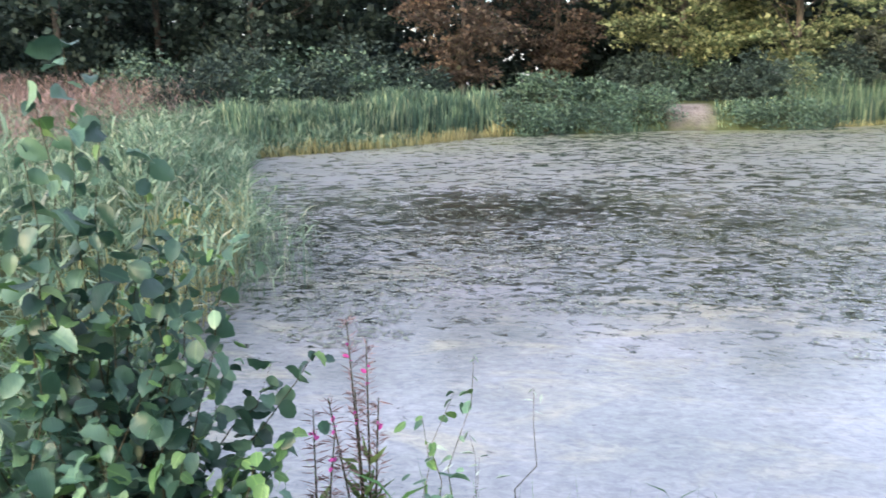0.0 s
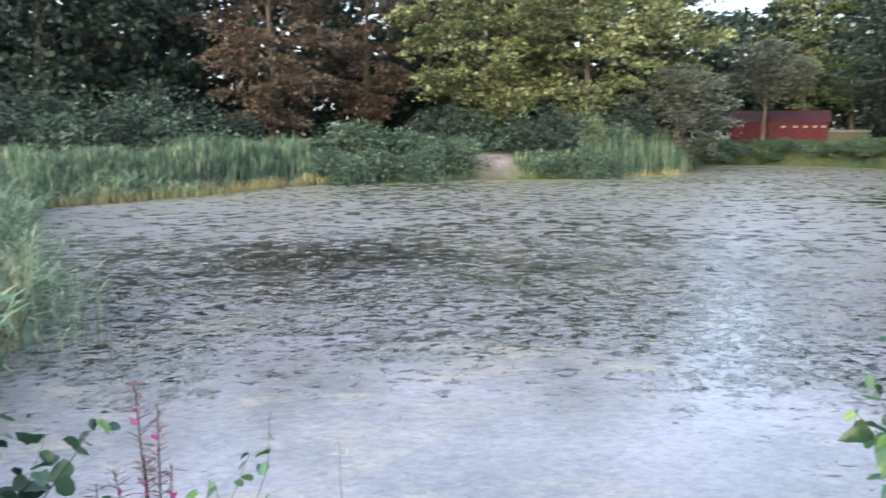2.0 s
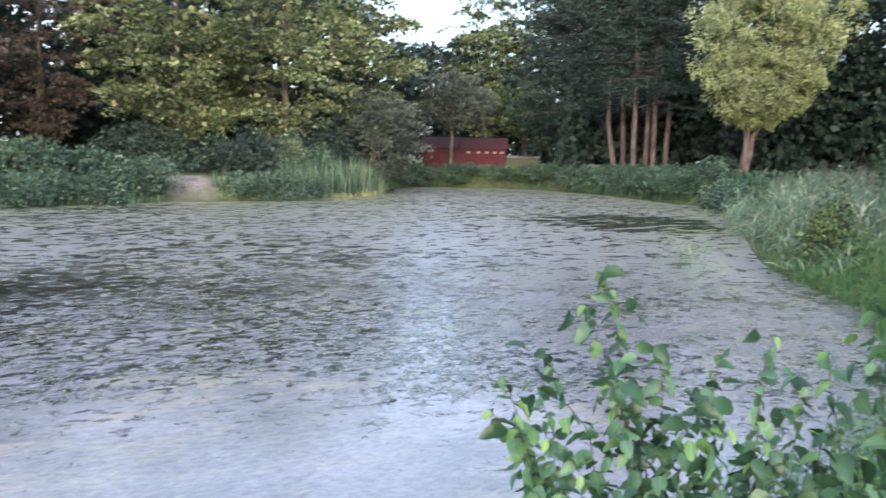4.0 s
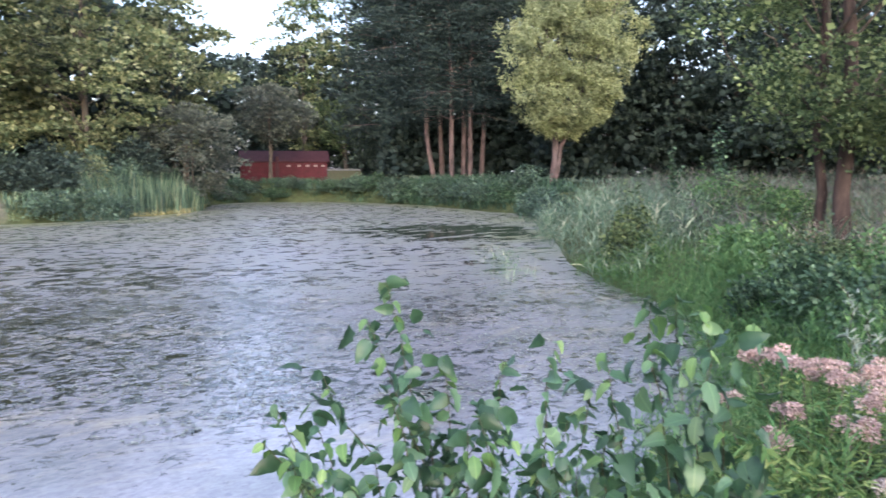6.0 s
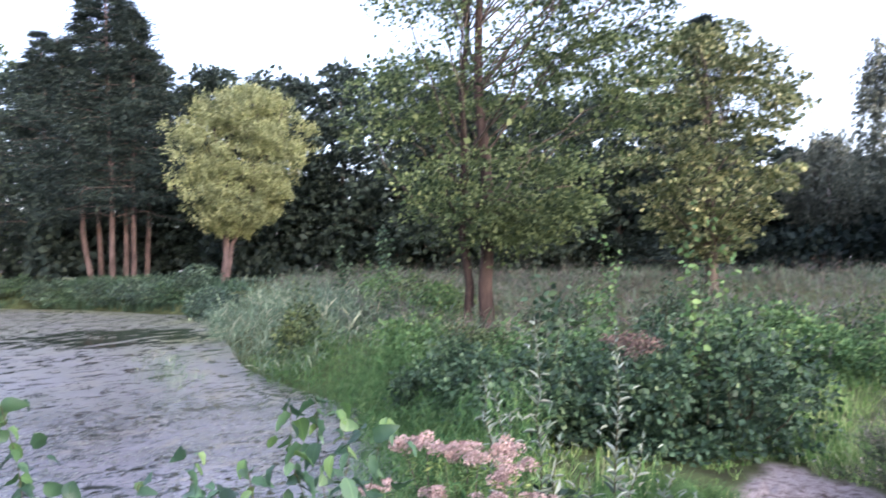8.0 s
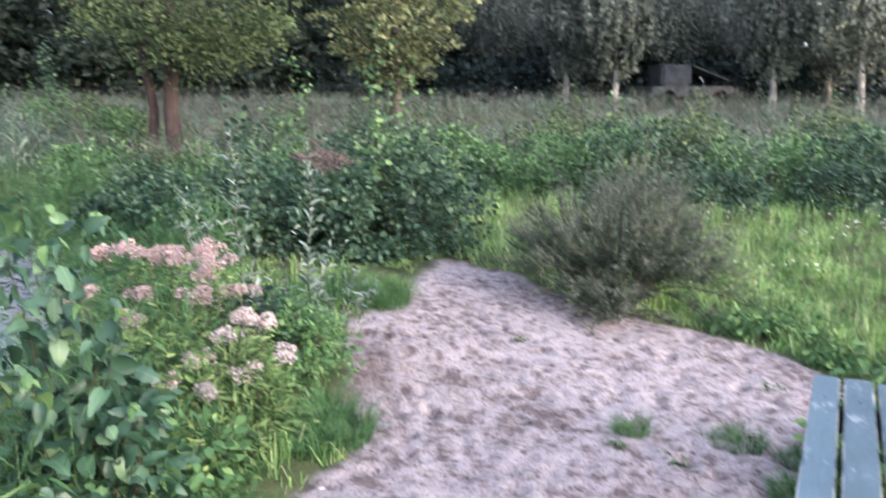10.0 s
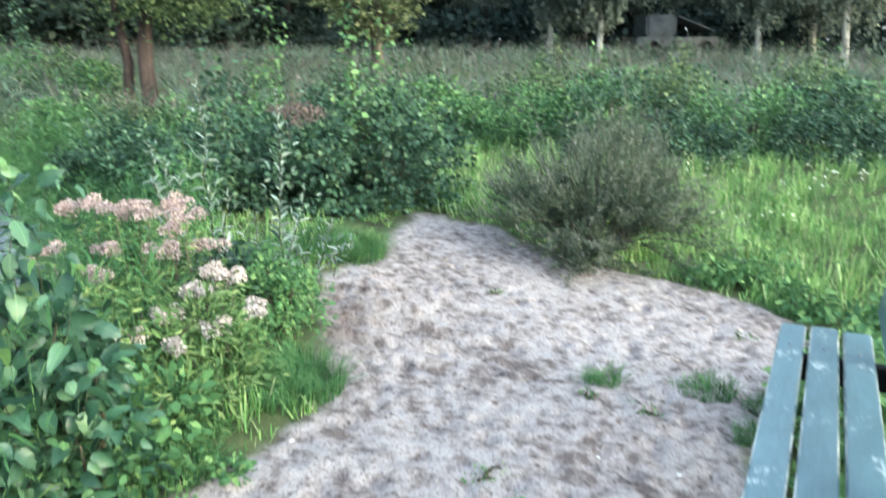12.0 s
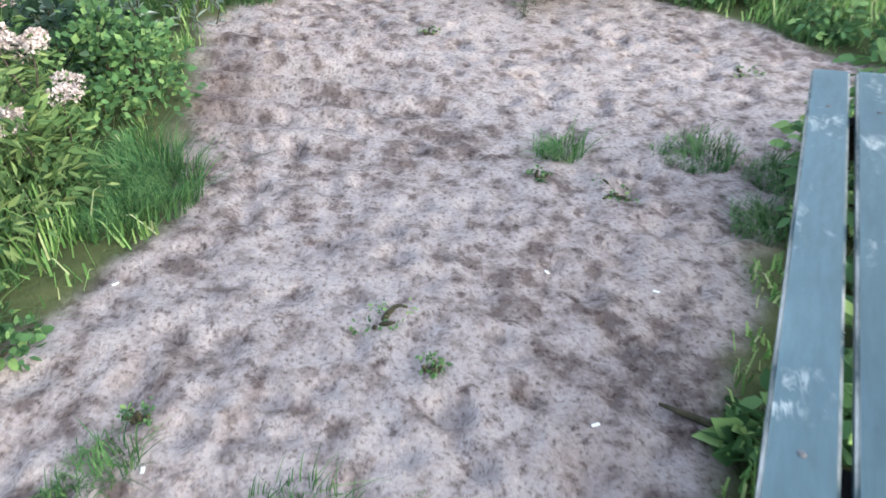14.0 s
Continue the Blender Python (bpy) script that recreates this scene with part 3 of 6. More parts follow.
def limb(start, end, r0, r1, g, sag=0.1, steps=6, sides=6):
    start, end = np.asarray(start, float), np.asarray(end, float)
    k = np.linspace(0, 1, steps)[:, None]
    length = np.linalg.norm(end - start)
    p = start + (end - start) * k + np.sin(np.pi * k) * g.normal(0, sag, 3) * length + np.array([0, 0, 1.0]) * sag * length * np.sin(np.pi * k)
    p[1:-1] += g.normal(0, 0.02 * length, (steps - 2, 3))
    return tube(p, r0 + (r1 - r0) * k[:, 0] ** 0.8, sides)


def tree(name, x, y, height, spread, base, leaf_mat, bark, label, seed, leaf=0.32, count=7000, trunk_r=0.22, clumps=60, lean=(0, 0), weep=0.0, stems=1, outline=SPRIG,
         shape=0.5, category="tree", group="", sink=0.15, flatten=0.55, zbase=None, limbs=14, clump_r=0.16, stem_at=((0, 0),), crown=(0.0, 0.0), fork=0.0, belly=0.6, core=0.0):
    """A tree of trunk, limbs and a crown of leaf clumps. spread: crown radius; base: height where the crown begins; shape: where along the crown it is widest."""
    g = np.random.default_rng(seed)
    z0 = float(ground_z(x, y)) if zbase is None else zbase
    root = thing(name, x, y, z0 - sink, label, category, group)
    trunk, arms = [], []
    cx, cy = lean
    tips = []
    for s in range(stems):
        off = np.array([*stem_at[s % len(stem_at)], 0.0]) + (np.array([g.normal(0, 0.25), g.normal(0, 0.25), 0]) if s >= len(stem_at) else 0)
        top = np.array([cx, cy, height * 0.9]) + off * 0.9
        k = np.linspace(0, 1, 9)[:, None]
        p = off + (top - off) * k
        p[1:-1, :2] += g.normal(0, 0.005 * height, (7, 2))
        if fork:
            turn = 2.4 + 2.6 * s
            p[:, :2] += fork * np.maximum(k - 0.22, 0) * np.array([math.cos(turn), math.sin(turn)])
        rad = trunk_r * (1 if s == 0 else 0.6) * (1 - k[:, 0]) ** 0.8 + 0.02
        rad[0] *= 1.2
        trunk.append(tube(p, rad, 9))
        tips.append(p)
    k = 0
    centres, reach = [], []
    while len(centres) < clumps and k < 4000:
        k += 1
        h = g.uniform(0, 1)
        prof = (h / shape) ** belly if h < shape else max(0.0, 1 - ((h - shape) / (1 - shape)) ** 2) ** 0.55
        rr = spread * prof * math.sqrt(g.uniform(0.12, 1.0)) * g.uniform(0.8, 1.15)
        a = g.uniform(0, 2 * np.pi)
        zz = base + (height - base) * h
        off = (h ** 0.5) * 1.2
        centres.append((cx * zz / height + crown[0] * off + rr * math.cos(a), cy * zz / height + crown[1] * off + rr * math.sin(a), zz))
    C = np.array(centres)
    for c in C[:limbs]:
        p = tips[g.integers(stems)]
        i = int(np.clip((c[2] * 0.72 / (height * 0.9)) * 8, math.ceil(0.75 * base / height / 0.9 * 8), 7))
        arms.append(limb(p[i], c, trunk_r * 0.26 * (1 - i / 11), 0.012, g, 0.06 if not weep else 0.15))
    per = count // len(C)
    cr = clump_r * (spread + 0.25 * (height - base))
    Q, D = [], []
    for c in C:
        k = g.normal(0, 1, (per, 3))
        k = unit(k) * g.uniform(0.25, 1, (per, 1)) ** 0.5
        if not weep:
            k[:, 2] = np.where(g.uniform(0, 1, per) < 0.75, np.abs(k[:, 2]), k[:, 2])
        k *= cr * g.uniform(0.6, 1.4) * np.array([1, 1, flatten + weep])
        if weep:
            m = max(1, per // 14)
            k = k[g.integers(0, m, per)] * np.array([1, 1, 0.5]) + g.normal(0, 0.06, (per, 3))
            k[:, 2] -= weep * cr * g.uniform(0, 2.2, per)
        Q.append(c + k)
        D.append(unit(k + np.array([c[0], c[1], 0]) * 0.1) + np.array([0, 0, -weep]))
    child("trunk", tri_mesh("trunk", *join(*trunk), bark), root)
    for a in arms:
        child("limb", tri_mesh("limb", *a, M_BARK), root)
    geo = leaves(np.concatenate(Q), np.concatenate(D), leaf, outline, 0.45, seed + 1)
    if core:
        m = int(count * core)
        c = C[g.integers(0, len(C), m)]
        q = c * np.array([0.82, 0.82, 0.97]) + np.array([0, 0, 0.03 * height]) + g.normal(0, 0.45 * cr, (m, 3))
        geo = join(geo, leaves(q, g.normal(0, 1, (m, 3)), leaf * 1.6, outline, 0.1, seed + 5))
    child("crown", tri_mesh("crown", *geo, leaf_mat), root)
    return root


def pine(name, x, y, height, spread, base, label, seed, leaf_mat=M_NEEDLE, bark=M_PINEBARK, trunk_r=0.2, lean=(0, 0), count=6000, group=""):
    """A tall pine: bare lower trunk, whorls of drooping needle sprays."""
    g = np.random.default_rng(seed)
    z0 = float(ground_z(x, y))
    root = thing(name, x, y, z0 - 0.15, label, "pine tree", group)
    k = np.linspace(0, 1, 10)[:, None]
    p = np.array([lean[0], lean[1], height]) * k
    p[1:-1, :2] += g.normal(0, 0.06, (8, 2))
    child("trunk", tri_mesh("trunk", *tube(p, trunk_r * (1 - 0.85 * k[:, 0]) + 0.01, 9), bark), root)
    arms, Q, D = [], [], []
    whorls = 34
    for i in range(whorls):
        h = base + (height - base) * (i / whorls) ** 0.9
        q = np.array([np.interp(h, p[:, 2], p[:, 0]), np.interp(h, p[:, 2], p[:, 1]), h])
        r = spread * (1 - ((h - base) / (height - base)) ** 1.15) * g.uniform(0.6, 1.1) + 0.3
        for _ in range(3):
            a = g.uniform(0, 2 * np.pi)
            end = q + np.array([math.cos(a) * r, math.sin(a) * r, g.uniform(-0.12, 0.12) * r])
            arms.append(limb(q, end, 0.045, 0.01, g, 0.05, 5, 5))
            n = count // (whorls * 3)
            t = g.uniform(0.25, 1.05, n)[:, None]
            w = g.normal(0, 0.16 * r + 0.1, (n, 3)) * np.array([1, 1, 0.35])
            Q.append(q + (end - q) * t + w)
            D.append(np.tile((end - q) / r, (n, 1)) + g.normal(0, 0.5, (n, 3)))
    for a in arms[::2]:
        child("limb", tri_mesh("limb", *a, bark), root)
    child("crown", tri_mesh("crown", *leaves(np.concatenate(Q), np.concatenate(D), 0.36, LANCE, 0.3, seed + 2), leaf_mat), root)
    return root


def bush(name, x, y, rx, ry, height, leaf_mat, label, seed, leaf=0.07, count=2500, outline=OVAL, stems=14, zbase=None, category="bush", group="", turn=0.0, gap=0.55, spires=0, clumps=26, bark=M_STEM, skirt=False):
    """A shrub: stems from the ground and leaf clumps over a lumpy dome."""
    g = np.random.default_rng(seed)
    z0 = float(ground_z(x, y)) if zbase is None else zbase
    root = thing(name, x, y, z0 - 0.05, label, category, group, turn)
    C = []
    for i in range(clumps):
        a, r, e = g.uniform(0, 2 * np.pi), math.sqrt(g.uniform(0, 1)), g.uniform(0.75, 1.15)
        top = math.sqrt(max(0.0, 1 - r * r * 0.8))
        C.append((rx * r * math.cos(a), ry * r * math.sin(a), height * top * e * g.choice([0.85, 0.85, 0.55, 0.25, 0.12] if skirt else [0.85, 0.85, 0.55, 0.25])))
    C = np.array(C)
    arms = [limb((c[0] * 0.25, c[1] * 0.25, 0), c, 0.012 + 0.006 * height, 0.004, g, 0.08, 5, 5) for c in C[:stems]]
    per = count // clumps
    cr = gap * (rx * ry * height) ** (1 / 3)
    Q, D = [], []
    for c in C:
        k = unit(g.normal(0, 1, (per, 3))) * g.uniform(0.15, 1, (per, 1)) ** 0.6 * cr * g.uniform(0.6, 1.1)
        k[:, 2] *= 0.75
        q = c + k
        q[:, 2] = np.maximum(q[:, 2], (0.06 + g.uniform(0, 0.15, per)) * min(1.0, height / 0.35))
        Q.append(q)
        D.append(unit(k) + np.array([0, 0, 0.1]))
    for i in range(spires):
        c = C[g.integers(len(C))]
        n = 14
        t = np.linspace(0, 1, n)[:, None]
        b = c + np.array([0, 0, height * 0.2])
        e = b + np.array([g.normal(0, 0.1), g.normal(0, 0.1), 0.35 * height])
        arms.append(tube([b, (b + e) / 2, e], [0.006, 0.005, 0.002], 5))
        Q.append(b + (e - b) * t)
        D.append(np.stack([np.cos(np.arange(n) * 2.4), np.sin(np.arange(n) * 2.4), np.full(n, 0.5)], 1))
    for a in arms:
        child("stem", tri_mesh("stem", *a, bark), root)
    child("foliage", tri_mesh("foliage", *leaves(np.concatenate(Q), np.concatenate(D), leaf, outline, 0.55, seed + 1, 0.15), leaf_mat), root)
    return root


def scatter(n, x0, x1, y0, y1, keep, seed):
    """Random ground points in a box for which keep(x, y, g) holds."""
    g = np.random.default_rng(seed)
    x, y = g.uniform(x0, x1, n), g.uniform(y0, y1, n)
    k = keep(x, y, g)
    x, y = x[k], y[k]
    return np.stack([x, y, ground_z(x, y) - 0.01], 1)


def stuff(name, geo, material, label, category):
    return tagged(new(name, tri_mesh(name, *geo, material)), label, category, kind="stuff")


# ---- ground and water ----
def axis(lo, hi, step, far, grow):
    a = list(np.arange(lo, hi, step))
    s = step
    while a[-1] < far:
        s = min(s * grow, 1.5 if a[-1] < 58 else 60)
        a.append(a[-1] + s)
    s = step
    while a[0] > -far:
        s = min(s * grow, 60)
        a.insert(0, a[0] - s)
    return np.array(a)


GX, GY = axis(1.7, 6.6, 0.027, 700, 1.18), axis(-2.3, 0.95, 0.027, 700, 1.18)
mx, my = np.meshgrid(GX, GY, indexing="ij")
mz = ground_z(mx.ravel(), my.ravel(), True)
nx, ny = mx.shape
idx = np.arange(nx * ny).reshape(nx, ny)
q = np.stack([idx[:-1, :-1], idx[1:, :-1], idx[1:, 1:], idx[:-1, 1:]], -1).reshape(-1, 4)
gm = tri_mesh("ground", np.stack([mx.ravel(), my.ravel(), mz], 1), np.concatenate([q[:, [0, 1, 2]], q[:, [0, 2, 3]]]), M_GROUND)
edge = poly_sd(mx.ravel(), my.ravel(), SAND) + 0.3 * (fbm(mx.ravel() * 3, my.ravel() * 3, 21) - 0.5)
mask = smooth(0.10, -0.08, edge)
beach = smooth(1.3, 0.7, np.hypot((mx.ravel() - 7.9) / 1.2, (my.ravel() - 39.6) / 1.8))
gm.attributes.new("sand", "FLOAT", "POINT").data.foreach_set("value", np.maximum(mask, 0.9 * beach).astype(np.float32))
# two soft patches where the sand colour is darker, the first one uneven
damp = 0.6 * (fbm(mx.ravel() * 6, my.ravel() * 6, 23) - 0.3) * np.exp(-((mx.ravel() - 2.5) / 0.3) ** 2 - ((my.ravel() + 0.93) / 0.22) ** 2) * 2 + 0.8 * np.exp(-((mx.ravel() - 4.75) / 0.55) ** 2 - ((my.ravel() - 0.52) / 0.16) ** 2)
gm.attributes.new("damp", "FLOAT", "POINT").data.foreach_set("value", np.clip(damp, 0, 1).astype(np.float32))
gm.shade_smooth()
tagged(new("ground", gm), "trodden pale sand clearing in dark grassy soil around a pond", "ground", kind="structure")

WX, WY = np.linspace(-16, 40, 113), np.linspace(0.5, 58, 116)
mx, my = np.meshgrid(WX, WY, indexing="ij")
idx = np.arange(mx.size).reshape(mx.shape)
q = np.stack([idx[:-1, :-1], idx[1:, :-1], idx[1:, 1:], idx[:-1, 1:]], -1).reshape(-1, 4)
wm = tri_mesh("water", np.stack([mx.ravel(), my.ravel(), np.full(mx.size, WATER_Z)], 1), np.concatenate([q[:, [0, 1, 2]], q[:, [0, 2, 3]]]), M_WATER)
wr = np.hypot(mx.ravel(), my.ravel())
wxx, wyy = mx.ravel(), my.ravel()
clear = smooth(3.7, 1.6, np.hypot(((wxx - 19.7) * 0.70 + (wyy - 21.6) * 0.72) * 0.8, ((wyy - 21.6) * 0.70 - (wxx - 19.7) * 0.72) * 1.0) + 2.6 * (fbm(wxx * 0.6, wyy * 0.6, 17) - 0.5))
# the last term adds pale film towards +x in place of sky glare
weed = 0.23 * smooth(8.9, 4.8, wr) + 0.012 + 0.06 * smooth(15, 20, wr) * smooth(3, -3, wxx) - 0.045 * smooth(9, 12, wr) * smooth(20, 14, wr) * smooth(7, 1, wxx) + 0.05 * smooth(4, 10, wxx)
shore = smooth(-4.0, -0.8, poly_sd(wxx, wyy, POND)) * smooth(18, 26, wr)
weed = weed - 0.01 * smooth(24, 34, wr)
algae = np.clip(0.18 * smooth(9, 16, wr) + 0.35 * smooth(22, 30, wr) + 0.7 * shore, 0, 1) * smooth(-9, 0, wxx)
wm.attributes.new("clear", "FLOAT", "POINT").data.foreach_set("value", clear.astype(np.float32))
wm.attributes.new("far", "FLOAT", "POINT").data.foreach_set("value", smooth(7, 24, wr).astype(np.float32))
wm.attributes.new("algae", "FLOAT", "POINT").data.foreach_set("value", algae.astype(np.float32))
wm.attributes.new("weed", "FLOAT", "POINT").data.foreach_set("value", weed.astype(np.float32))
tagged(new("water", wm), "still pond water under a pale milky film and weed", "pond water", kind="structure")


def away(az, dist):
    """The place at that bearing (clockwise from +y) and distance from where the walk begins."""
    return 0.4 + dist * math.sin(radians(az)), dist * math.cos(radians(az))


# ---- trees round the pond ----
def woods(rows, first, mat_, label, leaf, count, base=0.8):
    for k, (az, dist, h, sp) in enumerate(rows):
        tree("dark_tree", *away(az, dist), h, sp, base, mat_, M_BARK, label, first + k, leaf=leaf, count=count, clumps=130, shape=0.45, group="wood edge trees", clump_r=0.125, core=0.12, belly=0.4)


woods([(-46, 44, 14, 5.5), (-38, 47, 15, 5.5), (-31, 45, 14, 5.0), (-25, 48, 15.5, 5.5), (-19, 46, 14.5, 5.0), (-13, 49, 15.5, 5.0), (-28, 56, 17, 6), (-15, 58, 17, 6)], 100, M_DARKLEAF, "dense dark green broadleaf tree at the wood's edge", 0.31, 8800)
woods([(-48, 62, 16, 6), (-40, 62, 17, 6), (-33, 62, 16, 6), (-22, 63, 17, 6), (-9, 62, 16, 6), (-3, 60, 15, 5.5), (8, 62, 13, 5.5)], 230, M_DARKLEAF, "dark green tree deep in the wood", 0.55, 3200)
tree("rust_tree", *away(-4.5, 45), 13.5, 4.6, 1.2, M_ORANGE, M_BARK, "broadleaf tree with rust-brown autumn leaves", 120, leaf=0.2, count=20000, flatten=0.4, clumps=130, shape=0.45, limbs=24, clump_r=0.13, core=0.05, belly=0.4)
tree("rust_tree", *away(2.0, 49), 15, 4.4, 1.4, M_ORANGE, M_BARK, "broadleaf tree with dull brown autumn leaves", 121, leaf=0.2, count=16000, flatten=0.4, clumps=120, limbs=24, clump_r=0.13)
tree("lime_tree", *away(10.5, 47), 14, 5.6, 2.0, M_LIME, M_BARK, "broad tree with yellowing green leaves over the bank", 122, leaf=0.22, count=20000, clumps=170, flatten=0.3, shape=0.45, limbs=26, clump_r=0.13, core=0.04, belly=0.4)
tree("lime_tree", *away(17.5, 46.5), 13.5, 5.4, 2.0, M_LIME, M_BARK, "broad tree with yellow-green autumn leaves", 123, leaf=0.22, count=20000, clumps=170, flatten=0.3, shape=0.5, limbs=26, clump_r=0.13, core=0.04, belly=0.4)
tree("lime_tree", *away(23.0, 54), 12.5, 3.8, 2.0, M_LIME, M_BARK, "slender tree with thin yellowing leaves", 124, leaf=0.28, count=8000, clumps=90, limbs=24, clump_r=0.13)
woods([(4, 56, 13, 6), (13, 57, 13, 6), (19, 58, 12, 5.5), (27.5, 80, 11.5, 6.0), (31, 82, 13, 6), (23, 64, 11, 4.5), (35.5, 80, 14, 6)], 130, M_DARKLEAF, "dark green tree deep in the wood", 0.5, 3600)
tree("maple_tree", *away(34.6, 76), 20, 6.0, 3.0, M_MIDLEAF, M_BARK, "tall green broadleaf tree behind the red shed", 140, leaf=0.3, count=12000, clumps=130, limbs=24, clump_r=0.12)
tree("maple_tree", *away(31.6, 77), 16.5, 4.2, 3.0, M_LIME, M_BARK, "thin-topped tree with light leaves behind the shed", 141, leaf=0.28, count=6500, clumps=90, limbs=24, clump_r=0.12)
woods([(37.5, 66, 16, 6), (41, 64, 17, 6), (45, 62, 15.5, 5.6), (49, 58, 14.5, 5), (53, 55, 14.0, 4.6), (57.5, 52, 13.8, 5), (61.5, 50, 13.0, 5), (65.5, 48, 11.8, 4.6), (69.5, 47, 10.8, 4.6), (73, 48, 10.5, 4.4), (77, 50, 11, 4.6), (81, 52, 10.5, 4.4), (86.5, 55, 8.5, 4.2), (90, 56, 7.5, 4.0)], 150, M_DARKLEAF, "dark green tree at the edge of the wood", 0.30, 9600)
for k, (az, dist, h, sp, ln) in enumerate([(40.9, 54.5, 15.5, 5.2, (-1.8, 0.9)), (41.4, 55.5, 18.5, 4.2, (-0.9, 0)), (42.1, 53, 20.5, 3.9, (-0.5, 0)), (42.9, 54, 19.5, 3.9, (-0.1, 0)), (43.4, 53, 17.5, 3.9, (0.2, 0)), (44.2, 55, 15.5, 4.2, (0.4, 0)), (38.2, 62, 18, 4.6, (-0.4, 0))]):
    pine("pine_tree", *away(az, dist), h, sp, 6.0 if k % 2 else 4.4, "tall pine with a bare pinkish trunk and dark needles", 170 + k, trunk_r=0.175, lean=ln, group="pine group", count=11500)
tree("golden_tree", *away(49.2, 45), 11.2, 3.7, 3.5, M_YELLOW, M_PINEBARK, "rounded tree with golden green drooping leaves and a forked pale trunk", 180, leaf=0.12, count=80000, clumps=330, shape=0.5, weep=0.3, trunk_r=0.2, lean=(0.9, -1.2), limbs=26, clump_r=0.12, belly=0.42, core=0.01, stems=3, fork=2.6, stem_at=((0, 0), (0.05, -0.05), (-0.05, 0.05)))
tree("twin_trunk_tree", 15.2, 5.87, 11.5, 3.2, 2.0, M_MIDLEAF, M_REDBARK, "tree with two reddish trunks and loose green layered foliage", 190, leaf=0.085, count=58000, clumps=240, shape=0.38, crown=(0.4, -1.1), core=0.03, stems=2, trunk_r=0.135, limbs=60, belly=0.4, flatten=0.42, clump_r=0.15, stem_at=((0, 0), (0.16, 0.58)), lean=(0.1, 0.0), zbase=0.25)
tree("lime_tree", *away(83.3, 27), 9.2, 3.0, 1.9, M_LIME, M_BARK, "light green tree with open yellowish foliage", 191, leaf=0.17, count=15000, clumps=120, limbs=24, flatten=0.4)
pine("spruce_tree", *away(83.0, 45), 14.5, 3.4, 1.0, "dark pointed conifer behind the meadow", 192, bark=M_BARK, count=14000)
for k, (az, dist, h, sp) in enumerate([(95.2, 43, 12.2, 2.4), (98.6, 41, 8.2, 2.8), (101.4, 48, 8.6, 3.2), (108.8, 40, 10.5, 2.8), (114, 39, 12, 3.4), (90.6, 50, 8.0, 3.0), (119, 41, 12, 3.4), (97.5, 47, 8.2, 3.6), (106, 50, 8.4, 3.8), (112, 46, 10, 4)]):
    tree("birch_tree", *away(az, dist), h, sp, 3.0, M_BIRCHLEAF, M_BIRCHBARK, "weeping birch with grey-green hanging foliage", 200 + k, leaf=0.185, count=11500, clumps=120, weep=0.9, trunk_r=0.15, limbs=26, shape=0.5, group="weeping birches", clump_r=0.15, core=0.05)
tree("willow_bush", *away(23.8, 48.5), 5.7, 3.2, 0.3, M_WILLOW, M_BARK, "rounded grey-green willow bush on the far bank", 210, leaf=0.16, count=13000, clumps=90, category="willow", shape=0.35, stems=4, trunk_r=0.1)
tree("willow_tree", *away(29.3, 64), 7.4, 3.6, 3.3, M_WILLOW, M_BARK, "grey-green willow overhanging the red shed", 211, leaf=0.2, count=9000, clumps=90, category="willow", shape=0.4, stems=2, trunk_r=0.14)


def undergrowth(az0, az1, d0, d1, n, height, seed, leaf=0.42):
    g = np.random.default_rng(seed)
    a, d = np.radians(g.uniform(az0, az1, n)), g.uniform(d0, d1, n)
    x, y = 0.4 + d * np.sin(a), d * np.cos(a)
    h = g.uniform(0.1, 1, n) * height * (0.55 + 0.9 * fbm(x * 0.25, y * 0.25, seed))
    return leaves(np.stack([x, y, ground_z(x, y) + h], 1), g.normal(0, 1, (n, 3)), leaf, SPRIG, 0.3, seed)


# the dark needle colour stands in for deep shade beneath the trees
stuff("undergrowth", join(undergrowth(-52, 24, 50, 60, 14000, 6.0, 220, 0.5), undergrowth(-54, 22, 66, 70, 5000, 15.0, 225, 1.4), undergrowth(48, 86, 60, 64, 3500, 8.0, 226, 1.0), undergrowth(88, 126, 56, 60, 3500, 7.0, 227, 1.0), undergrowth(22, 40, 77, 86, 6000, 6.5, 223, 0.55), undergrowth(37, 52, 57, 66, 10000, 8.0, 224, 0.55), undergrowth(48, 86, 50, 58, 9000, 4.6, 221, 0.5), undergrowth(86, 124, 46, 54, 9000, 3.2, 222)), M_NEEDLE, "tangled undergrowth coloured dark for the shade between the trees", "undergrowth")

# ---- far bank growth ----
def along(poly, spacing, offset, seed, jitter=0.4):
    """Places along an outline, shifted outwards."""
    g = np.random.default_rng(seed)
    out = []
    for (ax, ay), (bx, by) in zip(poly, poly[1:]):
        n = max(1, int(math.hypot(bx - ax, by - ay) / spacing))
        for i in range(n):
            k = (i + g.uniform(0, 1)) / n
            l = math.hypot(bx - ax, by - ay)
            nxt, nyt = (by - ay) / l, -(bx - ax) / l
            o = offset + g.normal(0, jitter)
            out.append((ax + (bx - ax) * k + nxt * o, ay + (by - ay) * k + nyt * o))
    return out


for k, (x, y) in enumerate(along([(14.6, 39.6), (13.0, 38.6), (10.0, 38.6)], 1.3, -0.6, 31) + along([(6.3, 38.4), (1.8, 36.6), (-1.2, 35.0)], 1.2, -0.6, 32)):
    bush("waterside_bush", x, y, 1.15, 1.0, 1.3 + 0.5 * ((k * 0.618) % 1), M_BLUESHRUB, "bluish-green shrub at the water's edge", 300 + k, leaf=0.12, count=1500, outline=SPRIG, group="waterside bushes", clumps=18)
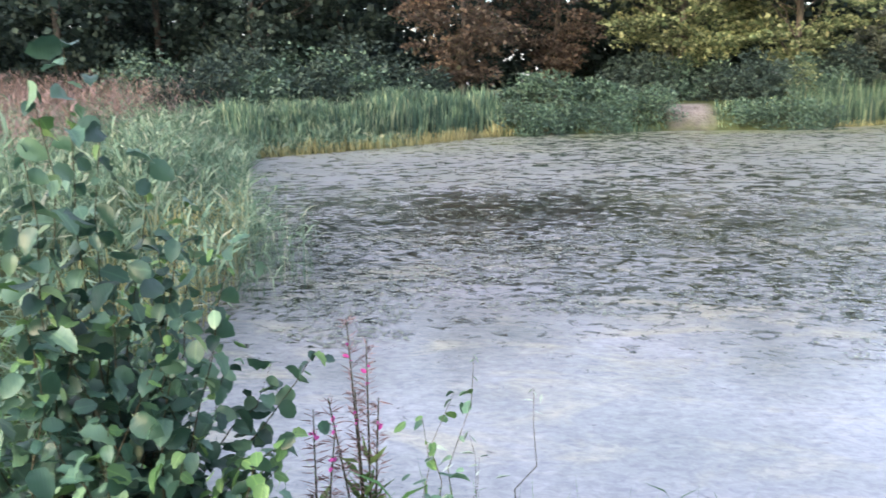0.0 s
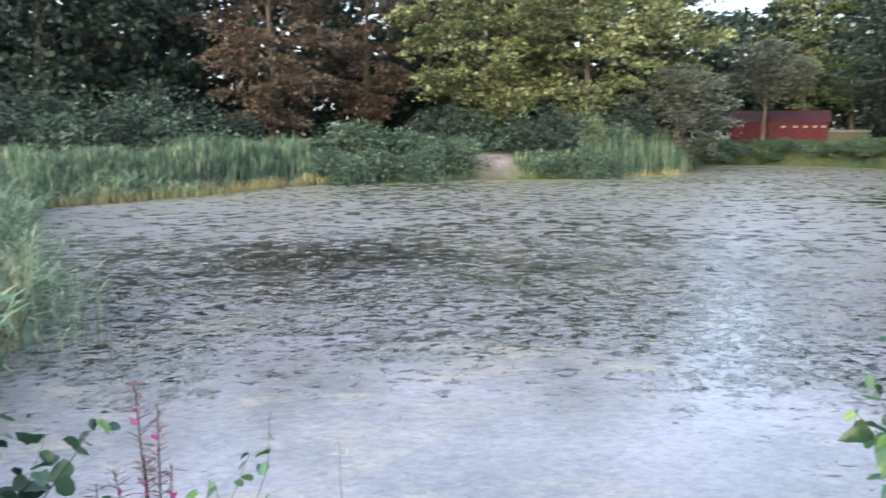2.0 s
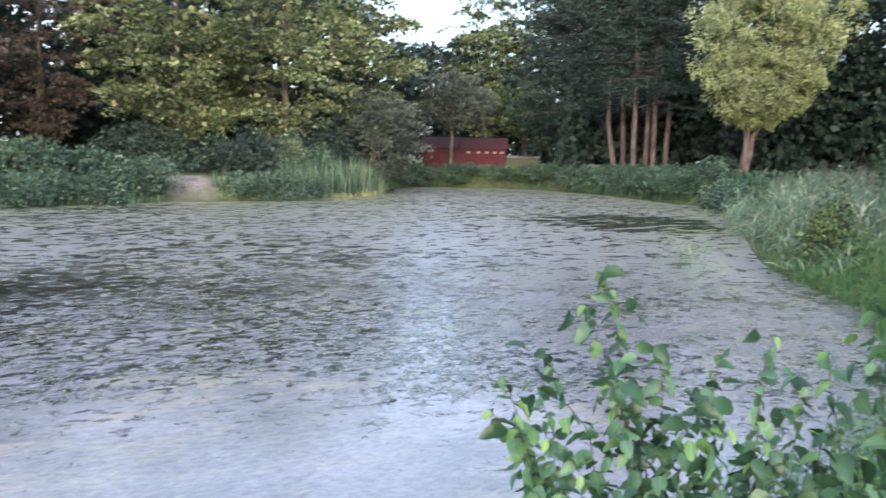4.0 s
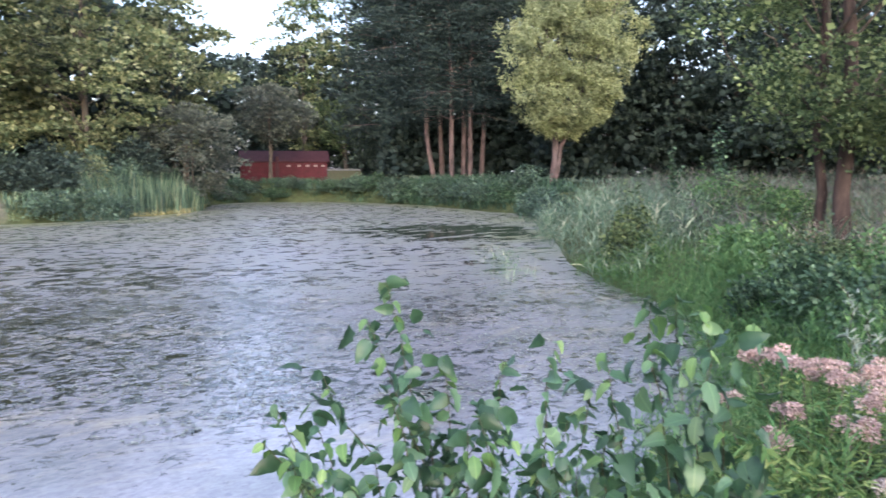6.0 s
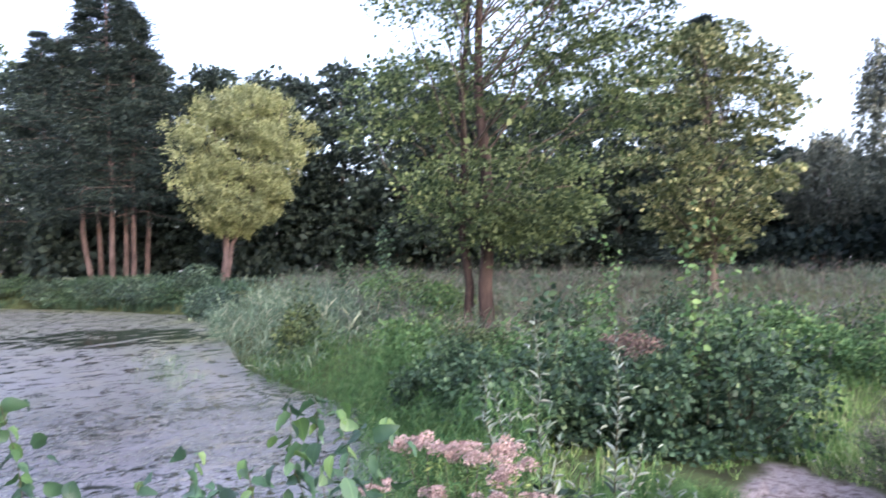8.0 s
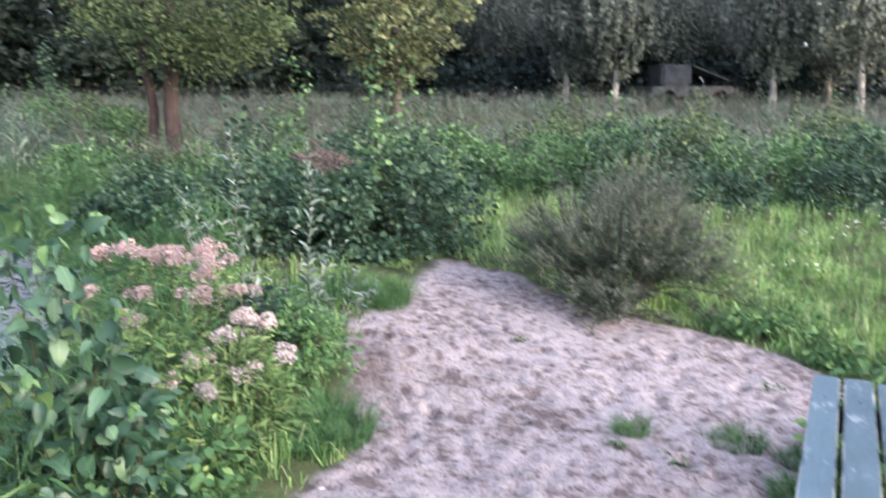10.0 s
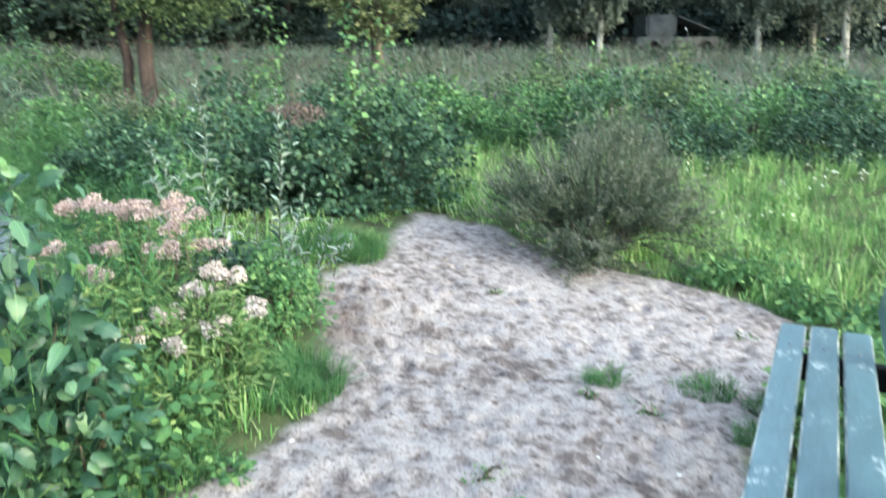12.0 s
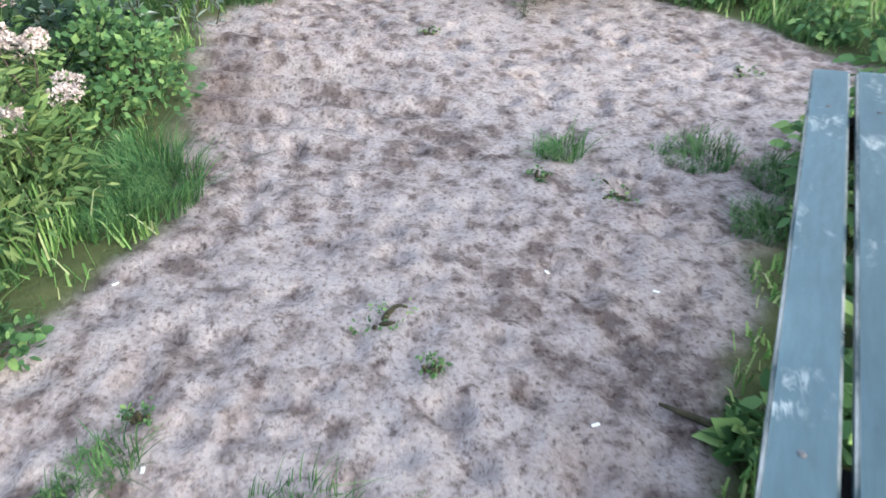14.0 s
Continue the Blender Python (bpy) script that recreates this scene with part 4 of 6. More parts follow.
for k, (x, y) in enumerate(along([(24.0, 52.6), (29.0, 53.6), (34.0, 51.4), (35.4, 45), (34.6, 38), (32.6, 31.6), (32.2, 27.6), (28.0, 22.8)], 1.5, 0.5, 34)):
    bush("waterside_bush", x, y, 1.1, 1.0, (0.5 if k < 9 else 1.15) + 0.25 * (k % 3), M_BLUESHRUB if k % 3 else M_BUSH, "low green shrub at the water's edge", 340 + k, leaf=0.13, count=1500, outline=SPRIG, group="waterside bushes", clumps=16)
for k, (az, dist, h, r) in enumerate([(-22.5, 33.5, 2.4, 1.9), (-18.5, 34, 2.1, 1.8), (-14.5, 34.5, 2.3, 1.8), (-10.5, 35.5, 2.2, 1.6), (-20, 38, 3.6, 2.2), (-15, 37, 3.4, 2.0), (-11, 38, 3.8, 2.2), (-26, 38, 3.0, 2.0), (-7.5, 41, 2.2, 1.6), (5, 42.5, 1.2, 1.6), (15.5, 42, 2.6, 1.6), (18.5, 44, 2.4, 1.4), (20.4, 45, 3.0, 1.3), (1, 41, 1.5, 1.8), (8, 45.5, 2.4, 2.4), (11.5, 46, 2.2, 2.2), (14, 45, 2.0, 2.0)]):
    bush("bank_bush", *away(az, dist), r, r, h, M_BLUESHRUB if k % 2 else M_DARKLEAF, "dense green shrub in front of the wood", 380 + k, leaf=0.17, count=3000, outline=SPRIG, group="bank bushes", clumps=34, gap=0.42)
bush("golden_shrub", *away(23.0 - 5.2, 41.2), 0.7, 0.7, 2.4, M_LIME, "small pointed yellow-green shrub", 395, leaf=0.12, count=900, outline=SPRIG, clumps=16)


def belt(poly, width, n, seed, out=0.0):
    """Ground points in a strip along an outline."""
    g = np.random.default_rng(seed)
    seg = [(a, b) for a, b in zip(poly, poly[1:])]
    ln = np.array([math.hypot(b[0] - a[0], b[1] - a[1]) for a, b in seg])
    i = g.choice(len(seg), n, p=ln / ln.sum())
    k, o = g.uniform(0, 1, n), out + g.uniform(0, 1, n) * width
    A, B = np.array([s[0] for s in seg])[i], np.array([s[1] for s in seg])[i]
    d = unit(B - A)
    p = A + (B - A) * k[:, None] + np.stack([-d[:, 1], d[:, 0]], 1) * o[:, None]
    return np.stack([p[:, 0], p[:, 1], np.maximum(ground_z(p[:, 0], p[:, 1]), WATER_Z - 0.1)], 1)


FARLEFT = [(-8.6, 24.8), (-6.8, 26.5), (-4.2, 29.6), (-1.6, 34.0), (-0.4, 34.8)]
P = belt(FARLEFT, 2.6, 6500, 41, 0.25)
stuff("cattail_belt", blades(P, 0.5 + 1.2 * fbm(P[:, 0] * 0.9, P[:, 1] * 0.9, 40), 0.055, 0.16, 42, 0.5), M_CATTAIL, "upright green cattails along the far shore", "cattails")
P = belt(FARLEFT, 0.9, 1300, 43, -0.35)
stuff("dry_reed_bases", blades(P, 0.2 + 0.6 * fbm(P[:, 0] * 1.3, P[:, 1] * 1.3, 39), 0.05, 0.3, 44), M_STRAW, "yellowed straw-coloured reed bases at the waterline", "dry reeds")
P = np.concatenate([belt([(13.0, 37.9), (15.0, 39.4), (18.2, 41.2), (20.4, 43.6)], 1.4, 1500, 45, -0.2)])
stuff("cattail_clump", blades(P, 1.6, 0.05, 0.14, 46, 0.3), M_CATTAIL, "green cattails in a clump on the far bank", "cattails")
P = belt([(12.4, 37.7), (15.0, 39.3), (18.4, 41.2), (21.6, 46.0)], 0.5, 700, 47, -0.2)
stuff("dry_reed_bases", blades(P, 0.4, 0.05, 0.3, 48), M_STRAW, "pale dry reed bases at the far waterline", "dry reeds")
P = belt([(-1.0, 34.6), (1.8, 35.6), (7.0, 37.6), (12.4, 37.7)], 1.6, 3200, 49, -0.1)
P = P[np.abs(P[:, 0] - 7.9) > 1.1]
stuff("bank_grass", blades(P, 0.42, 0.04, 0.3, 50), M_CATTAIL, "pale green grass on the far bank", "bank grass")
P = belt([(21.6, 46.0), (24.6, 51.6), (29.0, 52.4), (33.0, 50.4), (34.2, 45.0), (33.5, 38.0), (31.4, 31.0), (31.0, 27.0)], 3.0, 7000, 51, -0.1)
stuff("bank_grass", blades(P, np.where(P[:, 1] > 42, 0.45, 0.75), 0.05, 0.3, 52), M_BANKGRASS, "green grass and herbs along the far bank", "bank grass")

# reeds on the near left bank and on the right bank
def reeds(P, height, leaf, seed, per=4):
    """Stalks with several arching leaves each."""
    g = np.random.default_rng(seed)
    h = height * g.uniform(0.6, 1.15, len(P))
    st = blades(P, h, leaf * 0.03, 0.14, seed, 0.2, True)
    Q = np.repeat(P, per, 0)
    f = g.uniform(0.3, 1.0, len(Q))
    a = g.uniform(0, 2 * np.pi, len(Q))
    Q = Q + np.stack([g.normal(0, 0.05, len(Q)), g.normal(0, 0.05, len(Q)), np.repeat(h, per) * f * 0.95], 1)
    D = np.stack([np.cos(a), np.sin(a), g.uniform(0.1, 1.3, len(Q))], 1)
    return join(st, leaves(Q, D, leaf, STRAP, 0.75, seed + 1))


P = scatter(22000, -22, 0, 3.0, 30, lambda x, y, g: (lambda d: (d > -0.45) & (d < 9) & (x < np.where(y > 6, -2.6, -1.7)) & (g.uniform(0, 1, len(x)) < 0.72 * np.exp(-np.maximum(d, 0) / 5.0)))(poly_sd(x, y, POND)), 53)
stuff("reed_bed", reeds(P, (1.0 + 1.1 * (fbm(P[:, 0] * 0.7, P[:, 1] * 0.7, 9) - 0.5)) * (0.65 + 0.35 * smooth(-0.3, 1.8, poly_sd(P[:, 0], P[:, 1], POND))), 0.44, 54, 6), M_REED, "tall soft grey-green reeds on the bank", "reeds")
P = scatter(2600, -4.6, -2.2, 5.5, 15, lambda x, y, g: (lambda d: (d > -0.35) & (d < 0.7))(poly_sd(x, y, POND)), 65)
stuff("dry_stalks", blades(P, 0.75, 0.014, 0.3, 66, 0.4, True), M_STRAW, "thin straw-coloured stalks at the reeds' foot", "dry reeds")
P = scatter(20000, 9, 36, 3.5, 28, lambda x, y, g: (lambda d: (d > np.where(x < 17, -0.05, -0.4)) & (d < 3.8) & (x > 12.4) & (x < 25) & (g.uniform(0, 1, len(x)) < (1.6 * fbm(x * 0.9, y * 0.9, 8) - 0.25) * (0.45 + 0.55 * smooth(14, 20, x))))(poly_sd(x, y, POND)), 55)
stuff("reed_bed", reeds(P, (1.0 + 1.0 * (fbm(P[:, 0] * 0.6, P[:, 1] * 0.6, 9) - 0.5)) * (0.62 + 0.38 * smooth(13, 20, P[:, 0])), 0.40, 56, 6), M_REED, "tall pale green reeds along the bank", "reeds")
P = scatter(10500, 10, 46, -16, 26, lambda x, y, g: (poly_sd(x, y, POND) > 2.2) & (np.hypot(x, y) > 13.5), 57)
stuff("meadow", reeds(P, 0.85 + 1.3 * (fbm(P[:, 0] * 0.5, P[:, 1] * 0.5, 10) - 0.5), 0.42, 58, 4), M_MEADOW, "tall purplish-grey meadow grass gone to seed", "meadow grass")
P = scatter(3200, 12, 40, -12, 22, lambda x, y, g: (poly_sd(x, y, POND) > 2.5) & (np.hypot(x, y) > 14) & (fbm(x * 0.5, y * 0.5, 91) > 0.42), 92)
stuff("seed_stalks", reeds(P, 1.45, 0.16, 93, 6), M_BROWNHEAD, "thin purplish seed stalks rising over the meadow", "meadow stalks")
P = scatter(8500, -36, -6, 12, 44, lambda x, y, g: (poly_sd(x, y, POND) > 2.5) & (x < -0.44 * y + g.normal(0, 1.2, len(x))), 59)
stuff("meadow", reeds(P, 1.75 + 0.9 * (fbm(P[:, 0] * 0.3, P[:, 1] * 0.3, 13) - 0.5), 0.42, 60, 4), M_DRYPINK, "dry pinkish-brown grass behind the reeds", "meadow grass")
for k, (x, y, n, r, h) in enumerate([(-2.5, 8.8, 60, 0.3, 1.1), (-2.7, 7.9, 36, 0.25, 0.5), (-3.1, 9.4, 70, 0.4, 1.2), (13.7, 13.0, 60, 0.5, 0.5), (12.4, 11.2, 70, 0.6, 0.6)]):
    g = np.random.default_rng(900 + k)
    P = np.stack([x + g.normal(0, r * 0.6, n), y + g.normal(0, r * 0.6, n), np.full(n, WATER_Z - 0.08)], 1)
    ob = thing("reed_clump", x, y, WATER_Z - 0.08, "thin green reeds standing in the shallow water", "reeds", "reed clumps")
    child("reed_stand", tri_mesh("reed_stand", *reeds(P - np.array([x, y, WATER_Z - 0.08]), h, 0.22, 910 + k, 2), M_REED), ob)["kind"] = "stuff"

# floating pondweed
g = np.random.default_rng(77)
n = 42000
rr, aa = 6.0 + 20 * g.uniform(0, 1, n) ** 1.2, np.radians(g.uniform(-38, 66, n))
x, y = rr * np.sin(aa), rr * np.cos(aa)
k = (poly_sd(x, y, POND) < -0.15) & (fbm(x * 0.7, y * 0.9, 31) + 0.45 * fbm(x * 0.12, y * 0.12, 33) + 0.3 * smooth(5, 11, rr) > 0.98)
x, y, rr = x[k], y[k], rr[k]
P = np.stack([x, y, np.full(len(x), WATER_Z + 0.012)], 1)
D = g.normal(0, 1, (len(x), 3)) * np.array([1, 1, 0.10])
v, t = leaves(P, D * np.array([1, 1, 0]), 0.05, (SPRIG[0] * np.array([1, 0.7, 0.3]), SPRIG[1]), 0.97, 78, 0, 0.03)
v[:, 2] = np.maximum(v[:, 2], WATER_Z + 0.004)
stuff("floating_pondweed", (v, t), M_PONDLEAF, "small glossy floating leaves scattered over the pond", "pondweed")

# ---- shrubs round the clearing ----
for k, (x, y, rx, ry, h, m) in enumerate([(8.7, 0.7, 0.9, 0.8, 1.4, M_BUSH), (8.05, 1.15, 0.5, 0.55, 0.95, M_BUSH), (9.0, 2.3, 0.95, 0.8, 1.15, M_BUSH), (8.1, 1.6, 0.5, 0.5, 0.75, M_BUSH), (9.9, 1.4, 0.9, 0.8, 1.25, M_BUSH), (9.6, 3.6, 0.7, 0.6, 0.8, M_BUSH), (10.7, 2.6, 1.0, 0.8, 1.05, M_BUSHLIGHT),
                                          (10.4, 0.8, 0.6, 0.6, 1.0, M_BUSHLIGHT), (11.8, 0.9, 0.9, 0.7, 1.2, M_BUSHLIGHT), (12.6, -2.4, 0.9, 0.9, 1.35, M_BUSH), (11.8, -3.4, 0.7, 0.6, 0.8, M_BUSH), (13.4, -4.6, 1.2, 0.9, 1.35, M_BUSHLIGHT), (12.2, -5.4, 1.2, 0.8, 0.85, M_BUSH),
                                          (11.6, -7.0, 1.3, 0.9, 0.8, M_BUSH), (14.2, -6.6, 1.2, 1.0, 1.2, M_BUSHLIGHT), (14.0, -1.0, 1.0, 0.8, 1.15, M_BUSHLIGHT), (14.3, 9.6, 0.6, 0.55, 1.05, M_BLUESHRUB), (10.2, 4.3, 0.8, 0.7, 0.95, M_BUSH), (11.4, 3.9, 0.9, 0.7, 0.95, M_BUSHLIGHT), (8.0, 2.4, 0.6, 0.5, 0.75, M_BUSH), (15.5, -3.2, 1.2, 1.0, 1.2, M_BUSHLIGHT), (16.5, 1.0, 1.2, 1.0, 1.2, M_BUSH), (12.8, 5.2, 0.9, 0.7, 0.9, M_MIDLEAF)]):
    bush("bramble_bush", x, y, rx, ry, h, m, "dense green bramble thicket by the clearing" if m is M_BUSH else "bright green leafy shrub in the rough meadow", 400 + k, leaf=0.062, count=6000 if x < 11 else 4000, group="brambles", clumps=42, gap=0.34, spires=6, outline=SPRIG, skirt=True)


def heath_bush(x, y, r, h, label, seed, branches=70, shoots=22):
    """A dry broom-like bush: woody branches that fan out and arch over, set with short leafy side shoots; the tips are dry and pale."""
    g = np.random.default_rng(seed)
    root = thing("heath_bush", x, y, float(ground_z(x, y)) - 0.05, label, "bush")
    S, Q, D, Qt, Dt = [], [], [], [], []
    for i in range(branches):
        a = i * 2.4 + g.uniform(-0.4, 0.4)
        out = math.sqrt((i + 0.5) / branches) * g.uniform(0.8, 1.12)
        top = h * (0.88 - 0.74 * out ** 2.2) * g.uniform(0.75, 1.15)
        b = np.array([math.cos(a), math.sin(a), 0]) * g.uniform(0, 0.22) * r
        end = np.array([math.cos(a) * out * r, math.sin(a) * out * r, top])
        k = np.linspace(0, 1, 7)[:, None]
        p = b + (end - b) * k + np.array([0, 0, 1.0]) * 0.16 * out * h * np.sin(np.pi * k ** 0.85) + g.normal(0, 0.012, (7, 3)) * k
        child("branch", tri_mesh("branch", *tube(p, 0.009 * (1 - 0.85 * k[:, 0]), 5), M_HEATHWOOD), root)
        for f in g.uniform(0.22, 1.0, shoots):
            c = np.array([np.interp(f, k[:, 0], p[:, j]) for j in range(3)])
            d = (end - b) / np.linalg.norm(end - b) + g.normal(0, 0.24, 3) + np.array([0, 0, 0.25])
            d /= np.linalg.norm(d)
            l = g.uniform(0.14, 0.42) * (1.1 - 0.4 * f) * min(1.0, h)
            S.append(tube([c, c + d * l * 0.5, c + d * l + np.array([0, 0, -0.02])], [0.0028, 0.002, 0.001], 3))
            n = 12
            t = g.uniform(0.05, 1.05, n)[:, None]
            q, dd = c + d * l * t + g.normal(0, 0.008, (n, 3)), np.tile(d, (n, 1)) + g.normal(0, 0.55, (n, 3))
            pale = (f > 0.64) & (t[:, 0] > 0.42)
            Q.append(q[~pale])
            D.append(dd[~pale])
            Qt.append(q[pale])
            Dt.append(dd[pale])
    child("brushwood", tri_mesh("brushwood", *join(*S), M_HEATHGREEN), root)["kind"] = "stuff"
    child("foliage", tri_mesh("foliage", *leaves(np.concatenate(Q), np.concatenate(D), 0.042, LANCE, 0.3, seed), M_HEATHGREEN), root)["kind"] = "stuff"
    child("tip_foliage", tri_mesh("tip_foliage", *leaves(np.concatenate(Qt), np.concatenate(Dt), 0.024, LANCE, 0.3, seed + 1), M_HEATH), root, "pale dry flower tips")["kind"] = "stuff"
    return root


heath_bush(7.15, -1.32, 1.2, 1.20, "grey-green dry heath bush at the edge of the sand", 450, 112, 26)
heath_bush(8.3, -1.75, 0.6, 1.4, "tall dry grey-brown broom behind the heath", 451, 24, 16)
heath_bush(6.55, -1.15, 0.5, 0.42, "low dry heath sprays hanging over the sand", 452, 26, 16)

for k, (x, y, r, h) in enumerate([(13.9, -2.1, 1.0, 1.25), (15.0, -3.6, 1.1, 1.3), (13.6, -5.9, 1.0, 1.2), (14.6, 0.4, 1.0, 1.1), (17.0, -1.6, 1.3, 1.3), (18.2, 2.6, 1.3, 1.2), (17.4, 8.2, 1.1, 1.3), (20.5, 9.8, 1.4, 1.5), (19.2, 5.4, 1.2, 1.2), (22.5, 12.2, 1.3, 1.5), (16.2, -6.5, 1.3, 1.3), (18.5, -4.5, 1.3, 1.3), (13.2, 6.6, 0.7, 1.0), (14.2, 9.6, 0.6, 1.2)]):
    bush("meadow_bush", x, y, r, r * 0.85, h, (M_BUSHLIGHT, M_MIDLEAF, M_BUSH)[k % 3], "leafy green shrub standing in the tall meadow", 470 + k, leaf=0.085, count=3000, group="meadow shrubs", clumps=30, gap=0.38, spires=8, outline=SPRIG)

# ---- bench ----
B0, B1 = Vector((1.866, -0.885, 0.575)), Vector((3.68, -1.665, 0.51))
bu = (B1 - B0).normalized()
bv = Vector((bu.y, -bu.x, 0)).normalized()
BL = (B1 - B0).length
bench = new("park_bench")
bw = bu.cross(bv) * -1
bw = bw if bw.z > 0 else -bw
tagged(bench, "weathered teal wooden bench with black timber supports on the sand", "bench")
bmat = Matrix.Identity(4)
for c, v in enumerate((bu, bv, bw)):
    bmat.col[c][:3] = v
bmat.translation = B0
bench.matrix_world = bmat


def board(name, parent, material, x0, x1, y0, y1, z0, z1, label="", bevel=0.006, tilt=0.0):
    """A bevelled timber in its thing's own axes."""
    bm = bmesh.new()
    bmesh.ops.create_cube(bm, size=1.0, matrix=Matrix.Translation(((x0 + x1) / 2, (y0 + y1) / 2, (z0 + z1) / 2)) @ Matrix.Rotation(tilt, 4, "X") @ Matrix.Diagonal((x1 - x0, y1 - y0, z1 - z0, 1)))
    if bevel:
        bmesh.ops.bevel(bm, geom=bm.edges[:], offset=bevel, segments=2, affect="EDGES")
        small = min(y1 - y0, z1 - z0) * 0.5
        for f in bm.faces:
            f.material_index = 1 if min(e.calc_length() for e in f.edges) < small else 0
    ob = part(name, bm, material, parent, label)
    ob.data.materials.append(M_PAINTEDGE if material is M_PAINT else material)
    return ob


PLANKS = [(0.0, BL - 0.02, -0.025, 0.080), (0.012, BL, 0.098, 0.208), (0.022, BL - 0.01, 0.224, 0.335)]
for k, (x0, x1, y0, y1) in enumerate(PLANKS):
    plank = board("seat_plank", bench, M_PAINT, x0, x1, y0, y1, -0.034, 0.0 - 0.003 * k)
    board("plank_end", plank, M_ENDGRAIN, x0 - 0.003, x0, y0 + 0.006, y1 - 0.006, -0.031, -0.007, "mossy end grain", 0)
    for bx in (0.319, BL - 0.319):
        bm = bmesh.new()
        bmesh.ops.create_cone(bm, cap_ends=True, segments=12, radius1=0.007, radius2=0.005, depth=0.004, matrix=Matrix.Translation((bx, (y0 + y1) / 2, 0.002 - 0.003 * k)))
        part("bolt", bm, M_STEEL, plank, "dull steel bolt head")
board("back_plank", bench, M_PAINT, 0.0, BL - 0.02, 0.350, 0.384, 0.100, 0.216, tilt=-0.16)
board("back_plank", bench, M_PAINT, -0.01, BL, 0.376, 0.410, 0.226, 0.344, tilt=-0.12)
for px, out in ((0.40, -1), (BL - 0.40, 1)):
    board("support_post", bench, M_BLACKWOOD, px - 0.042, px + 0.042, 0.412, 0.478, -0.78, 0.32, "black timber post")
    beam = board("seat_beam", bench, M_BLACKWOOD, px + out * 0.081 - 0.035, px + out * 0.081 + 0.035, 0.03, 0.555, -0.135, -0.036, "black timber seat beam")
    for by, bz in ((0.44, -0.06), (0.44, -0.105), (0.49, -0.06), (0.49, -0.105)):
        bm = bmesh.new()
        bmesh.ops.create_cone(bm, cap_ends=True, segments=12, radius1=0.012, radius2=0.009, depth=0.012, matrix=Matrix.Translation((px + out * 0.121, by, bz)) @ Matrix.Rotation(radians(90 * out), 4, "Y"))
        part("bolt", bm, M_STEEL, beam, "dull steel bolt head")

# ---- grass and herbs round the sand ----
def grow(x, y):
    """How far outside the sand a place lies, with an uneven edge."""
    return poly_sd(x, y, SAND) + 0.3 * (fbm(x * 3, y * 3, 21) - 0.5)


def turf(n, x0, x1, y0, y1, per, keep, seed):
    """Grass in clumps; the clumps lie closer together near the clearing."""
    g = np.random.default_rng(seed)
    C = scatter(n, x0, x1, y0, y1, keep, seed)
    Q = np.repeat(C, per, 0)
    Q[:, :2] += g.normal(0, 0.035, (len(Q), 2))
    Q = Q[(grow(Q[:, 0], Q[:, 1]) > 0.0)]
    Q[:, 2] = ground_z(Q[:, 0], Q[:, 1]) - 0.01
    return Q


LAWN = lambda x, y, g: (grow(x, y) > 0.03) & (poly_sd(x, y, POND) > 0.05) & (g.uniform(0, 1, len(x)) < (0.3 + 0.9 * fbm(x * 0.8, y * 0.8, 71)) * (1 - 0.75 * np.exp(-((x - 7.2) / 1.0) ** 2 - ((y - 1.4) / 0.9) ** 2)) * (0.25 + 0.75 * smooth(10, 5.5, np.hypot(x - 2, y + 0.5))))
P = turf(18000, 1.2, 14, -8, 6.5, 10, LAWN, 72)
tall = (1 - 0.65 * np.exp(-((P[:, 0] - 7.5) / 0.8) ** 2 - ((P[:, 1] - 1.1) / 1.0) ** 2)) * (0.5 + 0.5 * smooth(0.05, 0.6, grow(P[:, 0], P[:, 1]))) * (0.75 + 0.9 * smooth(0.5, 0.7, fbm(P[:, 0] * 2.3, P[:, 1] * 2.3, 79)))
stuff("grass", blades(P, (0.09 + 0.22 * fbm(P[:, 0] * 1.1, P[:, 1] * 1.1, 73)) * tall, 0.0095, 0.6, 74, 1.4, True), M_GRASS, "soft bright green grass round the sandy clearing", "grass")
P = turf(2500, -5, 1.2, -6, 4, 8, lambda x, y, g: poly_sd(x, y, POND) > 0.05, 70)
stuff("grass", blades(P, 0.16, 0.008, 0.6, 69, 1.4, True), M_GRASS, "rough green grass on the near bank", "grass")
P = scatter(5200, 4.5, 15, -8, 3.5, lambda x, y, g: (grow(x, y) > 0.5) & (poly_sd(x, y, POND) > 0.6) & (fbm(x * 0.9, y * 0.9, 81) > 0.52), 82)
stuff("tall_grass", blades(np.repeat(P, 4, 0) + np.random.default_rng(84).normal(0, 0.03, (len(P) * 4, 3)) * np.array([1, 1, 0]), 0.3, 0.006, 0.5, 84, 1.3, True), M_GRASS, "loose taller grass standing in the lawn", "grass")
P = scatter(260, 7.5, 13, -7, -2, lambda x, y, g: (grow(x, y) > 0.4) & (fbm(x * 0.7, y * 0.7, 85) > 0.48), 86)
P[:, 2] += 0.28
stuff("daisies", leaves(np.repeat(P, 5, 0), np.random.default_rng(87).normal(0, 1, (len(P) * 5, 3)), 0.022, OVAL, 0.7, 88), M_PALEFLOWER, "small pale flowers dotted over the grass", "wild flowers")
P = scatter(13000, -3, 13, 0.3, 7, lambda x, y, g: (grow(x, y) > 0.25) & (lambda d: (d > -0.25) & (d < 1.6))(poly_sd(x, y, POND)), 75)
P = np.concatenate([P, scatter(5000, 8, 14.5, 4, 11.5, lambda x, y, g: (lambda d: (d > -0.15) & (d < 1.4))(poly_sd(x, y, POND)), 64)])
